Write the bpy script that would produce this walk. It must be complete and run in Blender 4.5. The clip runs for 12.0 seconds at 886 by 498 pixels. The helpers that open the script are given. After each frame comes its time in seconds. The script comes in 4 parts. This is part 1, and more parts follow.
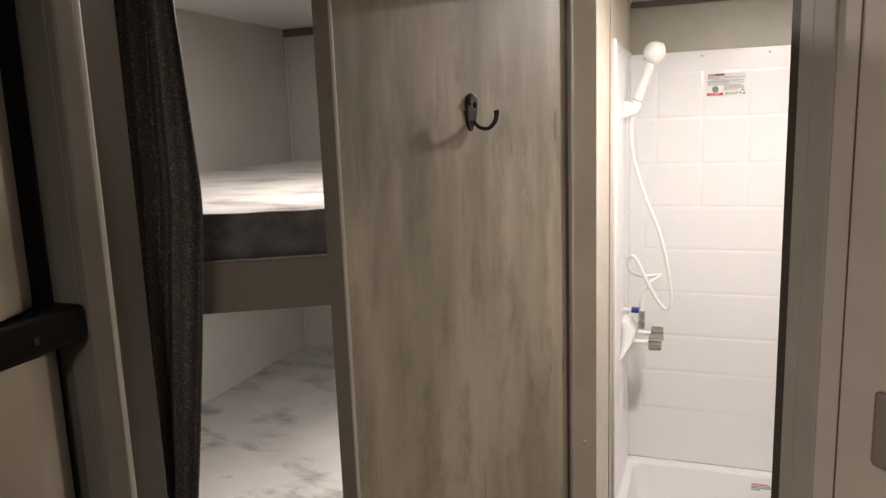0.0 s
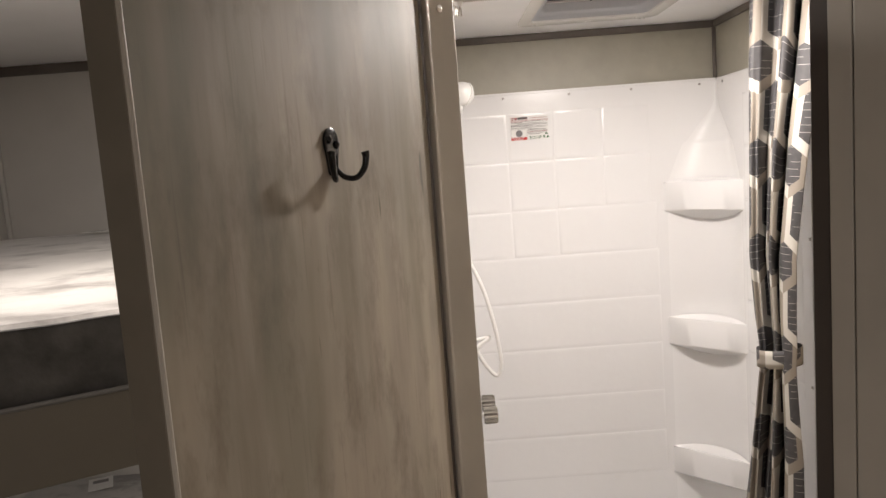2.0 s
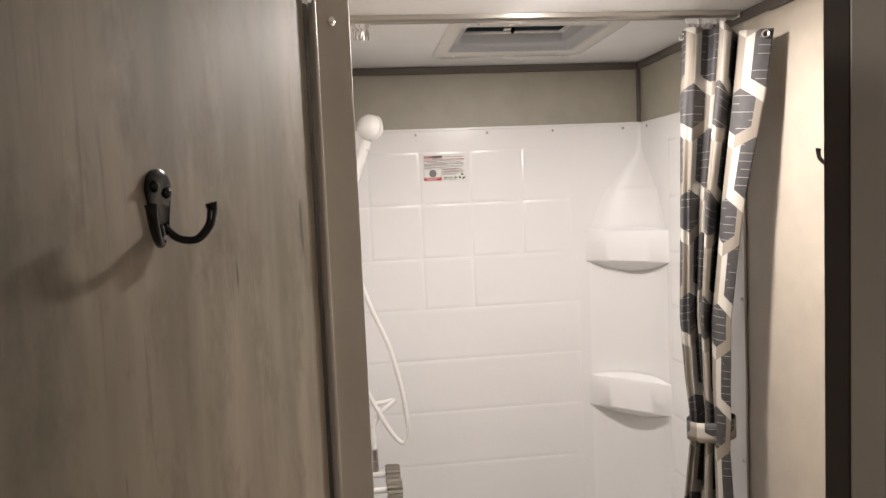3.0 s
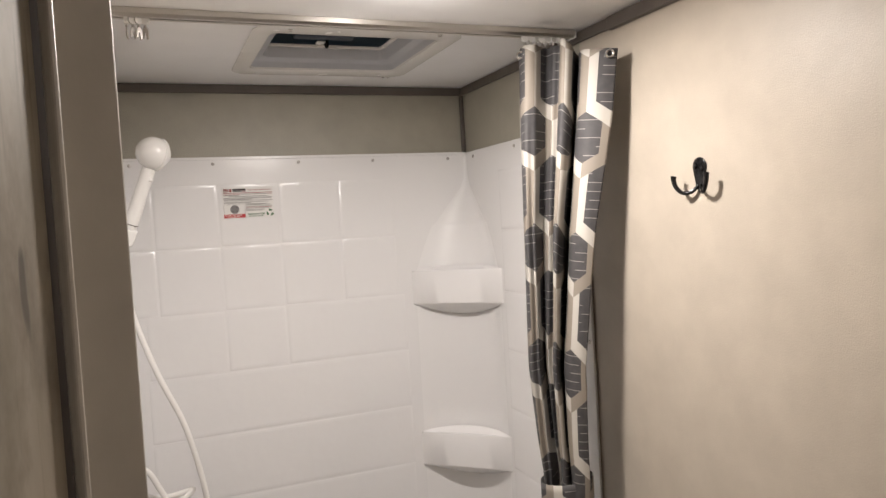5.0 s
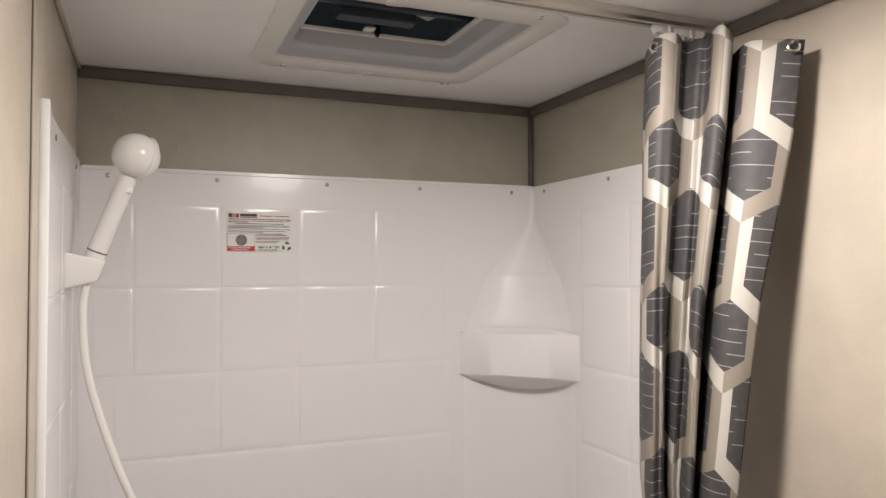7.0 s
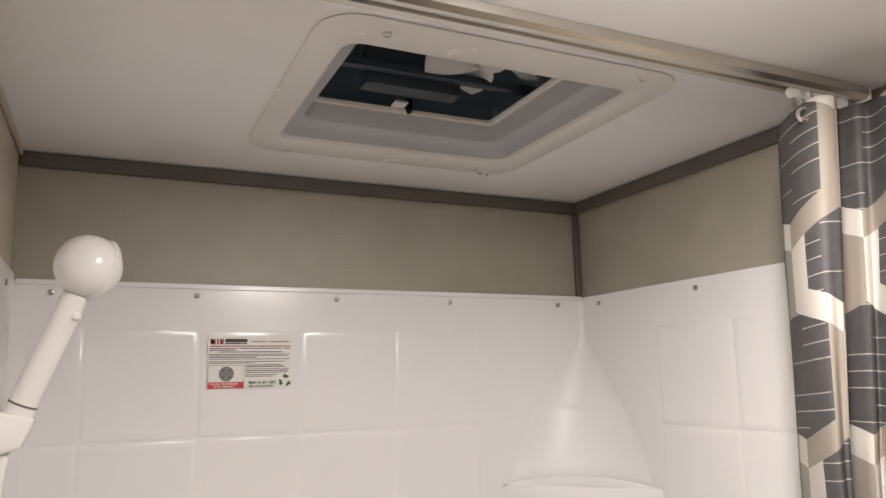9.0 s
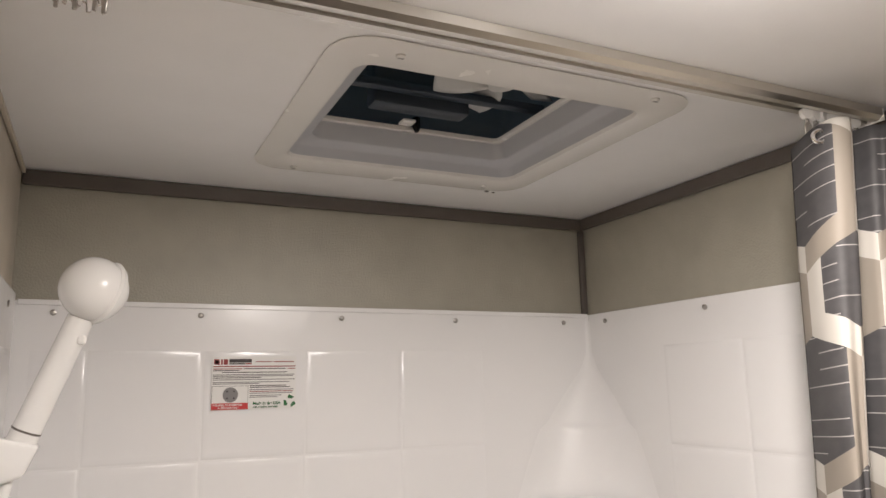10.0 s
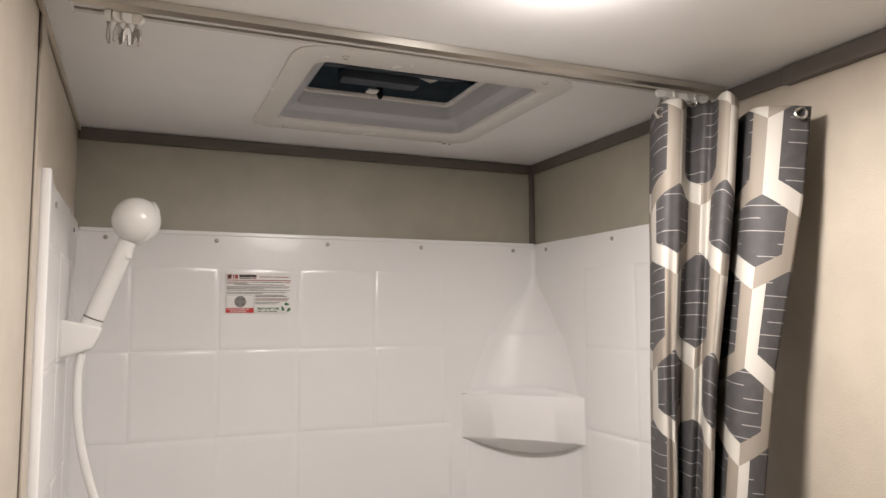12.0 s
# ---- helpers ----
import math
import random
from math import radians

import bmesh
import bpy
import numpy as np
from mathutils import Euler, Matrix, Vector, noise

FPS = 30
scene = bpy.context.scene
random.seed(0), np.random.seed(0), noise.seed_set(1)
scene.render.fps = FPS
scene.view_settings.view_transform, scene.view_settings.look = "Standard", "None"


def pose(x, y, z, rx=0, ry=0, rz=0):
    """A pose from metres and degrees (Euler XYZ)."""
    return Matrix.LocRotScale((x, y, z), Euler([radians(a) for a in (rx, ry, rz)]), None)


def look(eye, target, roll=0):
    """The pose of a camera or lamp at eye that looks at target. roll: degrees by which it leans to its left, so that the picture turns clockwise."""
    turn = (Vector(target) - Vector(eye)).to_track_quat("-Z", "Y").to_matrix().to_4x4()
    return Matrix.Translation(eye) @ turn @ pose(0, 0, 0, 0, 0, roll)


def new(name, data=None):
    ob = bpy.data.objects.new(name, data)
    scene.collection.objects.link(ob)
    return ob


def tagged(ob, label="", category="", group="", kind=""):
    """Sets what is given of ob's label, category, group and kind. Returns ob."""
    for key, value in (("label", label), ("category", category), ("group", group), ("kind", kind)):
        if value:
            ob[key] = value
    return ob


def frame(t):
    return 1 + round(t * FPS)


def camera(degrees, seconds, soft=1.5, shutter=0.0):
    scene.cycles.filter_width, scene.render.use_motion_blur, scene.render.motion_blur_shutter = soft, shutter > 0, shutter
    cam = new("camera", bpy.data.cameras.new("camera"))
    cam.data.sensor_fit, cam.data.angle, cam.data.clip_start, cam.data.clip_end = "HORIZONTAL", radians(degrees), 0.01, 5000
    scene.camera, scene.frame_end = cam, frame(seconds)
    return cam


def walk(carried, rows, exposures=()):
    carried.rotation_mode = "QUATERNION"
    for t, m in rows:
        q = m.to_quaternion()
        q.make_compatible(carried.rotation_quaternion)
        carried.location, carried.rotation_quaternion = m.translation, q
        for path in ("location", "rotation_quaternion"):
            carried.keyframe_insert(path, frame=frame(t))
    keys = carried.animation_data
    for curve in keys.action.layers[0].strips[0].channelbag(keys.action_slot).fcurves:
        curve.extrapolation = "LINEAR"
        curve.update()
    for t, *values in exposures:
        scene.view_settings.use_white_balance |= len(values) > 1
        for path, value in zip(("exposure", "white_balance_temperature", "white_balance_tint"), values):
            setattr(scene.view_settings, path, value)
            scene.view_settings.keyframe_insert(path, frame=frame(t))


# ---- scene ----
cam = camera(62.9, 12.0)
PATH = [
    (0, (-0.198, -0.793, 1.596), (-0.883, 1.055, 1.254), -2.1),
    (0.5, (-0.255, -0.744, 1.603), (-0.848, 1.138, 1.278), -2.0),
    (1, (-0.347, -0.651, 1.593), (-0.722, 1.287, 1.27), -2.2),
    (1.5, (-0.431, -0.555, 1.587), (-0.594, 1.419, 1.309), -3.8),
    (2, (-0.459, -0.442, 1.59), (-0.464, 1.546, 1.364), -4.3),
    (2.5, (-0.445, -0.322, 1.608), (-0.337, 1.666, 1.424), -3.2),
    (3, (-0.422, -0.211, 1.613), (-0.189, 1.77, 1.464), -2.5),
    (3.5, (-0.407, -0.118, 1.622), (-0.021, 1.84, 1.496), -2.8),
    (5.5, (-0.406, 0.131, 1.608), (0.421, 1.951, 1.551), -3.2),
    (6, (-0.407, 0.226, 1.6), (0.453, 2.031, 1.564), -2.7),
    (6.5, (-0.382, 0.356, 1.597), (0.451, 2.175, 1.602), -1.0),
    (7, (-0.357, 0.506, 1.621), (0.399, 2.357, 1.676), -0.1),
    (7.5, (-0.321, 0.628, 1.63), (0.428, 2.477, 1.77), -0.9),
    (9.5, (-0.361, 0.852, 1.683), (0.481, 2.628, 2.048), -1.1),
    (10, (-0.364, 0.852, 1.687), (0.476, 2.629, 2.055), -1.2),
    (10.5, (-0.359, 0.812, 1.686), (0.461, 2.599, 2.052), -1.0),
    (11, (-0.35, 0.732, 1.679), (0.462, 2.531, 2.004), -0.5),
    (11.5, (-0.355, 0.631, 1.664), (0.443, 2.447, 1.916), -0.6),
    (12, (-0.368, 0.529, 1.651), (0.404, 2.365, 1.832), -0.3),
]
walk(cam, [(t, look(eye, target, roll)) for t, eye, target, roll in PATH],
     ((0, 0.90), (1.0, 0.80), (1.5, 0.74), (2.5, 0.62), (3.5, 0.36), (5.5, 0.14), (7.0, 0.02), (7.5, 0.05), (9.5, 0.17), (12, 0.02)))


# ---- world and light ----
world = bpy.data.worlds.new("world")
scene.world = world
world.use_nodes = True
wn = world.node_tree.nodes
sky = wn.new("ShaderNodeTexSky")
sky.sky_type = "NISHITA"
sky.sun_disc = False
sky.sun_elevation = radians(2)
sky.sun_rotation = radians(200)
world.node_tree.links.new(sky.outputs[0], wn["Background"].inputs[0])
wn["Background"].inputs[1].default_value = 0.22


def lamp(name, place, power, radius, colour):
    data = bpy.data.lights.new(name, "AREA")
    data.shape, data.size, data.energy, data.color = "DISK", radius * 2, power, colour
    ob = new(name, data)
    ob.location = place
    return ob


WARM = (1.0, 0.915, 0.86)
lamp("bath_light", (0.022, 1.115, 1.9845), 8.8, 0.045, WARM)
glow = bpy.data.lights.new("bath_glow", "POINT")
glow.energy, glow.shadow_soft_size, glow.color = 1.35, 0.018, WARM
new("bath_glow", glow).location = (0.022, 1.115, 1.952)
lamp("hall_light", (-0.42, -0.95, 1.985), 2.1, 0.05, WARM)
lamp("bunk_light", (-0.98, 0.50, 1.976), 4.6, 0.05, WARM)
lamp("hall_light_rear", (-0.30, -2.00, 1.985), 7.2, 0.05, WARM)
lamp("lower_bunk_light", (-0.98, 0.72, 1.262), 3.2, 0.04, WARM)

# ---- materials ----


class Mat:
    """A small builder of node materials."""

    def __init__(self, name, colour, rough=0.5, metal=0.0, coat=0.0):
        self.m = bpy.data.materials.new(name)
        self.m.use_nodes = True
        self.t = self.m.node_tree
        self.b = self.t.nodes["Principled BSDF"]
        self.b.inputs["Base Color"].default_value = (*colour, 1)
        self.b.inputs["Roughness"].default_value = rough
        self.b.inputs["Metallic"].default_value = metal
        self.b.inputs["Coat Weight"].default_value = coat

    def node(self, kind, **values):
        n = self.t.nodes.new(kind)
        for key, value in values.items():
            n.inputs[key].default_value = value
        return n

    def link(self, a, b):
        self.t.links.new(a, b)

    def coords(self, scale=(1, 1, 1), which="Object"):
        tc, mp = self.node("ShaderNodeTexCoord"), self.node("ShaderNodeMapping")
        mp.inputs["Scale"].default_value = scale
        self.link(tc.outputs[which], mp.inputs[0])
        return mp.outputs[0]

    def noise(self, scale, detail=4, stretch=(1, 1, 1), rough=0.55):
        n = self.node("ShaderNodeTexNoise", Scale=scale, Detail=detail, Roughness=rough)
        self.link(self.coords(stretch), n.inputs["Vector"])
        return n.outputs["Fac"]

    def ramp(self, fac, stops):
        r = self.node("ShaderNodeValToRGB")
        while len(r.color_ramp.elements) < len(stops):
            r.color_ramp.elements.new(0.5)
        for e, (p, c) in zip(r.color_ramp.elements, stops):
            e.position, e.color = p, (*c, 1)
        self.link(fac, r.inputs[0])
        return r.outputs[0]

    def mix(self, fac, a, b, how="MIX"):
        n = self.t.nodes.new("ShaderNodeMix")
        n.data_type, n.blend_type = "RGBA", how
        for key, value in ((0, fac), (6, a), (7, b)):
            if isinstance(value, (int, float)):
                n.inputs[key].default_value = value
            elif isinstance(value, tuple):
                n.inputs[key].default_value = (*value, 1)
            else:
                self.link(value, n.inputs[key])
        return n.outputs[2]

    def math(self, op, a, b=None, c=None):
        n = self.t.nodes.new("ShaderNodeMath")
        n.operation = op
        for k, v in enumerate((a, b, c)):
            if v is None:
                continue
            if isinstance(v, (int, float)):
                n.inputs[k].default_value = v
            else:
                self.link(v, n.inputs[k])
        return n.outputs[0]

    def colour(self, out):
        self.link(out, self.b.inputs["Base Color"])
        return self

    def bump(self, height, strength, distance=0.001):
        n = self.node("ShaderNodeBump", Strength=strength, Distance=distance)
        self.link(height, n.inputs["Height"])
        self.link(n.outputs[0], self.b.inputs["Normal"])
        return self

    def gloss(self, fac, low, high):
        r = self.node("ShaderNodeMapRange")
        r.inputs["To Min"].default_value, r.inputs["To Max"].default_value = low, high
        self.link(fac, r.inputs[0])
        self.link(r.outputs[0], self.b.inputs["Roughness"])
        return self


def plain(name, colour, rough=0.5, metal=0.0, vary=0.12, scale=6, bump=0.0, fine=300, coat=0.0, sheen=0.07):
    """A material with broad and fine variation."""
    m = Mat(name, colour, rough, metal, coat)
    lo = tuple(c * (1 - vary) for c in colour)
    hi = tuple(min(1, c * (1 + vary)) for c in colour)
    n = m.noise(scale)
    m.colour(m.ramp(n, [(0.3, lo), (0.7, hi)]))
    m.gloss(m.noise(scale * 3), max(0.02, rough - sheen), min(1, rough + sheen))
    if bump:
        m.bump(m.noise(fine, 2), bump)
    return m


def wood_grey():
    m = Mat("grey_wood_laminate", (0.2, 0.18, 0.15), 0.38)
    streak = m.noise(1.0, 6, (11, 11, 1.7), 0.62)
    broad = m.noise(1.0, 4, (8, 8, 1.3))
    cloud = m.noise(1.0, 3, (4.5, 4.5, 1.6))
    fine = m.noise(1.0, 3, (140, 140, 5))
    c = m.ramp(streak, [(0.25, (0.20, 0.167, 0.129)), (0.5, (0.335, 0.288, 0.231)), (0.78, (0.475, 0.415, 0.338))])
    c = m.mix(m.ramp(broad, [(0.42, (0.0, 0.0, 0.0)), (0.60, (0.8, 0.8, 0.8))]), c, (0.150, 0.140, 0.102))
    c = m.mix(m.ramp(cloud, [(0.35, (0.6, 0.6, 0.6)), (0.58, (0.0, 0.0, 0.0))]), c, (0.41, 0.353, 0.28))
    c = m.mix(m.ramp(fine, [(0.60, (0, 0, 0)), (0.76, (0.45, 0.45, 0.45))]), c, (0.12, 0.10, 0.08))
    mottle = m.noise(1.0, 5, (13, 13, 5.5), 0.7)
    c = m.mix(m.ramp(mottle, [(0.50, (0, 0, 0)), (0.72, (0.75, 0.75, 0.75))]), c, (0.135, 0.112, 0.086))
    fleck = m.noise(1.0, 2, (48, 48, 8), 0.5)
    c = m.mix(m.ramp(fleck, [(0.70, (0, 0, 0)), (0.76, (0.7, 0.7, 0.7))]), c, (0.07, 0.057, 0.045))
    m.colour(c)
    m.gloss(streak, 0.50, 0.62)
    m.bump(fine, 0.15, 0.0006)
    return m


M_DOOR = wood_grey()
M_SURROUND = plain("white_moulded_plastic", (0.82, 0.815, 0.815), 0.24, vary=0.012, scale=3, sheen=0.008)
M_COVE = plain("satin_moulded_plastic", (0.82, 0.815, 0.815), 0.36, vary=0.012, scale=3, sheen=0.03)
M_SURROUND.bump(M_SURROUND.noise(16, 2), 0.30, 0.0022)
M_WALL = plain("beige_vinyl_wall", (0.51, 0.455, 0.38), 0.42, vary=0.06, scale=14, bump=0.35, fine=420)
# Wall vinyl over the shower, drawn darker and greyer than M_WALL.
M_BAND = plain("darker_vinyl_band", (0.375, 0.355, 0.295), 0.36, vary=0.06, scale=14, bump=0.9, fine=330)
M_CEIL = plain("white_ceiling_vinyl", (0.89, 0.89, 0.90), 0.42, vary=0.03, scale=5, bump=0.12, fine=260)
M_TRIM = plain("taupe_vinyl_trim", (0.115, 0.098, 0.086), 0.5, vary=0.08, scale=20)
M_JAMB = plain("grey_jamb_laminate", (0.50, 0.465, 0.41), 0.42, vary=0.08, scale=9, bump=0.06)
M_EDGE = plain("brown_grey_edge_band", (0.21, 0.182, 0.145), 0.45, vary=0.1, scale=12)
M_DARK = plain("dark_brown_stop", (0.085, 0.07, 0.062), 0.5, vary=0.1)
M_ALU = plain("satin_aluminium", (0.66, 0.64, 0.60), 0.30, 1.0, vary=0.02, scale=2)
M_CHROME = plain("chrome", (0.8, 0.8, 0.8), 0.12, 1.0, vary=0.03)
M_BLACK = plain("black_gloss_metal", (0.012, 0.012, 0.013), 0.16, 0.3, vary=0.1)
M_FLOOR = plain("grey_vinyl_floor", (0.2, 0.17, 0.14), 0.45, vary=0.2, scale=8)
M_WHITE = plain("white_plastic", (0.8, 0.79, 0.77), 0.25, vary=0.02)
M_BUNK = plain("taupe_bunk_fascia", (0.15, 0.133, 0.105), 0.5, vary=0.06)
M_BUNKWALL = plain("pale_grey_bunk_wall", (0.52, 0.50, 0.47), 0.55, vary=0.04, bump=0.15, fine=400)
M_MATT = plain("matt_black_plastic", (0.006, 0.0055, 0.0055), 0.5, vary=0.1)
M_MATT.b.inputs["Specular IOR Level"].default_value = 0.08
M_STEEL = plain("brushed_stainless_steel", (0.50, 0.47, 0.42), 0.40, 1.0, vary=0.06)

M_HALL = plain("tan_hall_wall", (0.76, 0.68, 0.59), 0.5, vary=0.05, scale=10, bump=0.12, fine=420)
M_SLAB = plain("tan_slab", (0.36, 0.31, 0.26), 0.45, vary=0.05)
# White liner plastic drawn grey: the recess's shade is put into its colour.
M_SHADED_LINER = plain("shaded_white_liner", (0.46, 0.47, 0.50), 0.4, vary=0.02)
# Collar and housing are grey plastic; dusk-sky blue is put into their colours.
M_COLLAR = plain("dusk_tinted_vent_plastic", (0.11, 0.14, 0.18), 0.5, vary=0.05)
M_SMOKE = plain("dark_vent_plastic", (0.035, 0.048, 0.068), 0.5, vary=0.05)
M_BLADE = plain("pale_fan_plastic", (0.55, 0.55, 0.54), 0.4, vary=0.03)
M_PIPING = plain("grey_piping", (0.17, 0.165, 0.16), 0.7)
M_PAPER = plain("label_paper", (0.78, 0.77, 0.75), 0.6, vary=0.02)
M_PRINT = plain("grey_print", (0.22, 0.21, 0.21), 0.6)
M_INK = plain("black_print", (0.05, 0.04, 0.04), 0.6)
M_MAROON = plain("dark_red_print", (0.30, 0.05, 0.05), 0.6)
M_RED = plain("red_print", (0.55, 0.04, 0.04), 0.6)
M_GREEN = plain("green_print", (0.015, 0.12, 0.035), 0.6)
M_NICKEL = plain("dull_nickel", (0.45, 0.43, 0.41), 0.35, 0.9)
M_BLUE = plain("dark_blue_plastic", (0.03, 0.03, 0.22), 0.35)
# Panel laminate darkened: the drape's shade on the filler board is in its colour.
M_SHADED_PANEL = plain("shaded_panel_laminate", (0.10, 0.09, 0.078), 0.45, vary=0.08, scale=9)
M_PANEL = plain("grey_laminate_panel", (0.155, 0.138, 0.118), 0.38, vary=0.08, scale=9)
M_LID = plain("smoked_lid", (0.30, 0.45, 0.55), 0.4, vary=0.02)
M_LID.b.inputs["Transmission Weight"].default_value = 0.9
M_KNOB = plain("smoky_acrylic", (0.40, 0.37, 0.32), 0.08, vary=0.05)
M_KNOB.b.inputs["Transmission Weight"].default_value = 0.6
M_LENS = Mat("glowing_lens", (0.9, 0.88, 0.84), 0.4)
M_LENS.b.inputs["Emission Color"].default_value = (1.0, 0.92, 0.82, 1)
M_LENS.b.inputs["Emission Strength"].default_value = 10.0


def curtain_cloth():
    """Interlocking upright hexagons, tall and short by turns: charcoal with pale dashes, a white band down the left and a beige one down the right."""
    m = Mat("printed_shower_cloth", (0.5, 0.5, 0.5), 0.66)
    tc = m.node("ShaderNodeTexCoord")
    sep = m.node("ShaderNodeSeparateXYZ")
    m.link(tc.outputs["UV"], sep.inputs[0])
    half, slope, tall, short = 0.055, 0.55, 0.165, 0.129
    period = tall + short - 2 * slope * half
    u = m.math("SUBTRACT", m.math("FLOORED_MODULO", m.math("ADD", sep.outputs[0], half), 2 * half), half)
    v = m.math("FLOORED_MODULO", m.math("ADD", sep.outputs[1], tall + short - slope * half - 1.839), period)
    away = m.math("ABSOLUTE", u)
    rise = m.math("MULTIPLY", away, slope)
    above = m.math("GREATER_THAN", v, rise)
    in_tall = m.math("MULTIPLY", above, m.math("LESS_THAN", v, m.math("SUBTRACT", tall, rise)))
    u_short = m.math("SUBTRACT", u, m.math("MULTIPLY", m.math("SIGN", u), half))
    v_short = m.math("SUBTRACT", m.math("ADD", v, m.math("MULTIPLY", m.math("SUBTRACT", 1.0, above), period)), tall - slope * half)

    def pick(a, b):
        """a in the tall row, b in the short one."""
        return m.math("ADD", m.math("MULTIPLY", in_tall, a), m.math("MULTIPLY", m.math("SUBTRACT", 1.0, in_tall), b))

    a, b = pick(u, u_short), pick(v, v_short)
    over = m.math("SUBTRACT", b, m.math("MULTIPLY", m.math("ABSOLUTE", a), slope))
    dark = m.math("MULTIPLY", m.math("GREATER_THAN", over, 0.030), m.math("MULTIPLY", m.math("GREATER_THAN", a, 0.0185 - half), m.math("LESS_THAN", a, half - 0.0195)))
    light = m.mix(m.math("GREATER_THAN", a, 0.0), (0.51, 0.487, 0.445), (0.27, 0.237, 0.20))
    dv = m.math("FRACT", m.math("DIVIDE", sep.outputs[1], 0.0172))
    wn_ = m.node("ShaderNodeTexWhiteNoise")
    wn_.noise_dimensions = "2D"
    comb = m.node("ShaderNodeCombineXYZ")
    m.link(m.math("FLOOR", m.math("DIVIDE", sep.outputs[1], 0.0172)), comb.inputs[0])
    m.link(m.math("FLOOR", m.math("DIVIDE", sep.outputs[0], 0.027)), comb.inputs[1])
    m.link(comb.outputs[0], wn_.inputs["Vector"])
    dash = m.math("MULTIPLY", m.math("LESS_THAN", dv, 0.07), m.math("GREATER_THAN", wn_.outputs["Value"], 0.36))
    n = m.node("ShaderNodeTexNoise", Scale=60.0, Detail=4.0)
    m.link(tc.outputs["UV"], n.inputs["Vector"])
    cloth = m.ramp(n.outputs["Fac"], [(0.3, (0.056, 0.054, 0.057)), (0.7, (0.074, 0.071, 0.073))])
    grey = m.mix(m.math("MULTIPLY", dash, 0.65), cloth, (0.5, 0.48, 0.46))
    m.colour(m.mix(dark, light, grey))
    fine = m.node("ShaderNodeTexNoise", Scale=900.0)
    m.link(tc.outputs["UV"], fine.inputs["Vector"])
    m.bump(fine.outputs["Fac"], 0.1, 0.0004)
    return m


M_CURTAIN = curtain_cloth()


def velvet():
    """Crushed velvet: pale pile with darker brushed patches."""
    m = Mat("crushed_velvet", (0.4, 0.38, 0.36), 0.9)
    a = m.noise(1.9, 5, (1, 1, 1), 0.55)
    b = m.noise(4.2, 7, (1, 1.7, 1), 0.66)
    c = m.ramp(a, [(0.30, (0.29, 0.275, 0.26)), (0.50, (0.43, 0.41, 0.385)), (0.70, (0.54, 0.515, 0.48))])
    c = m.mix(m.ramp(b, [(0.36, (0.85, 0.85, 0.85)), (0.49, (0, 0, 0))]), c, (0.155, 0.142, 0.130))
    m.colour(c)
    m.b.inputs["Sheen Weight"].default_value = 0.4
    m.bump(m.noise(140, 3), 0.4, 0.002)
    return m


M_MATTRESS = velvet()
M_SIDE = plain("dark_velvet_side", (0.075, 0.072, 0.069), 0.9, vary=0.65, scale=16, bump=0.4, fine=150)


def weave():
    m = Mat("woven_dark_cloth", (0.045, 0.042, 0.04), 0.85)
    a = m.noise(1.0, 2, (230, 230, 330), 0.6)
    b = m.noise(9, 3)
    c = m.ramp(a, [(0.38, (0.062, 0.056, 0.053)), (0.58, (0.135, 0.120, 0.110)), (0.72, (0.36, 0.32, 0.28))])
    m.colour(m.mix(m.ramp(b, [(0.3, (0, 0, 0)), (0.7, (0.3, 0.3, 0.3))]), c, (0.03, 0.028, 0.028)))
    m.bump(a, 0.5, 0.0008)
    return m


M_DRAPE = weave()

# ---- mesh helpers ----


def mesh_of(bm, name, mat, smooth=False):
    me = bpy.data.meshes.new(name)
    bmesh.ops.recalc_face_normals(bm, faces=bm.faces)
    bm.to_mesh(me)
    bm.free()
    me.materials.append(mat.m)
    if smooth:
        for p in me.polygons:
            p.use_smooth = True
        me.set_sharp_from_angle(angle=radians(40))
    return me


def part(name, bm, mat, parent=None, label="", smooth=False):
    ob = new(name, mesh_of(bm, name, mat, smooth))
    ob.parent = parent
    return tagged(ob, label)


def thing(name, label, category, group="", at=(0, 0, 0), turn=0):
    ob = new(name)
    ob.empty_display_size = 0.1
    ob.matrix_basis = pose(*at, 0, 0, turn)
    return tagged(ob, label, category, group)


def structure(name, bm, mat, label="", category="", smooth=False):
    return tagged(part(name, bm, mat, None, label, smooth), "", category, "", "structure")


def box(x0, x1, y0, y1, z0, z1, bevel=0.0, seg=2, bm=None):
    bm = bm or bmesh.new()
    got = bmesh.ops.create_cube(bm, size=1, matrix=Matrix.Translation(((x0 + x1) / 2, (y0 + y1) / 2, (z0 + z1) / 2)) @ Matrix.Diagonal((x1 - x0, y1 - y0, z1 - z0, 1)))
    if bevel:
        edges = {e for v in got["verts"] for e in v.link_edges}
        bmesh.ops.bevel(bm, geom=list(edges), offset=bevel, segments=seg, profile=0.5, affect="EDGES")
    return bm


def prism(outline, z0, z1, bevel=0.0, bm=None, seg=2):
    """An upright prism over a plan outline."""
    bm = bm or bmesh.new()
    low = [bm.verts.new((x, y, z0)) for x, y in outline]
    high = [bm.verts.new((x, y, z1)) for x, y in outline]
    n = len(outline)
    fs = [bm.faces.new(low[::-1]), bm.faces.new(high)]
    fs += [bm.faces.new((low[k], low[(k + 1) % n], high[(k + 1) % n], high[k])) for k in range(n)]
    if bevel:
        edges = {e for f in fs for e in f.edges}
        bmesh.ops.bevel(bm, geom=list(edges), offset=bevel, segments=seg, profile=0.5, affect="EDGES")
    return bm


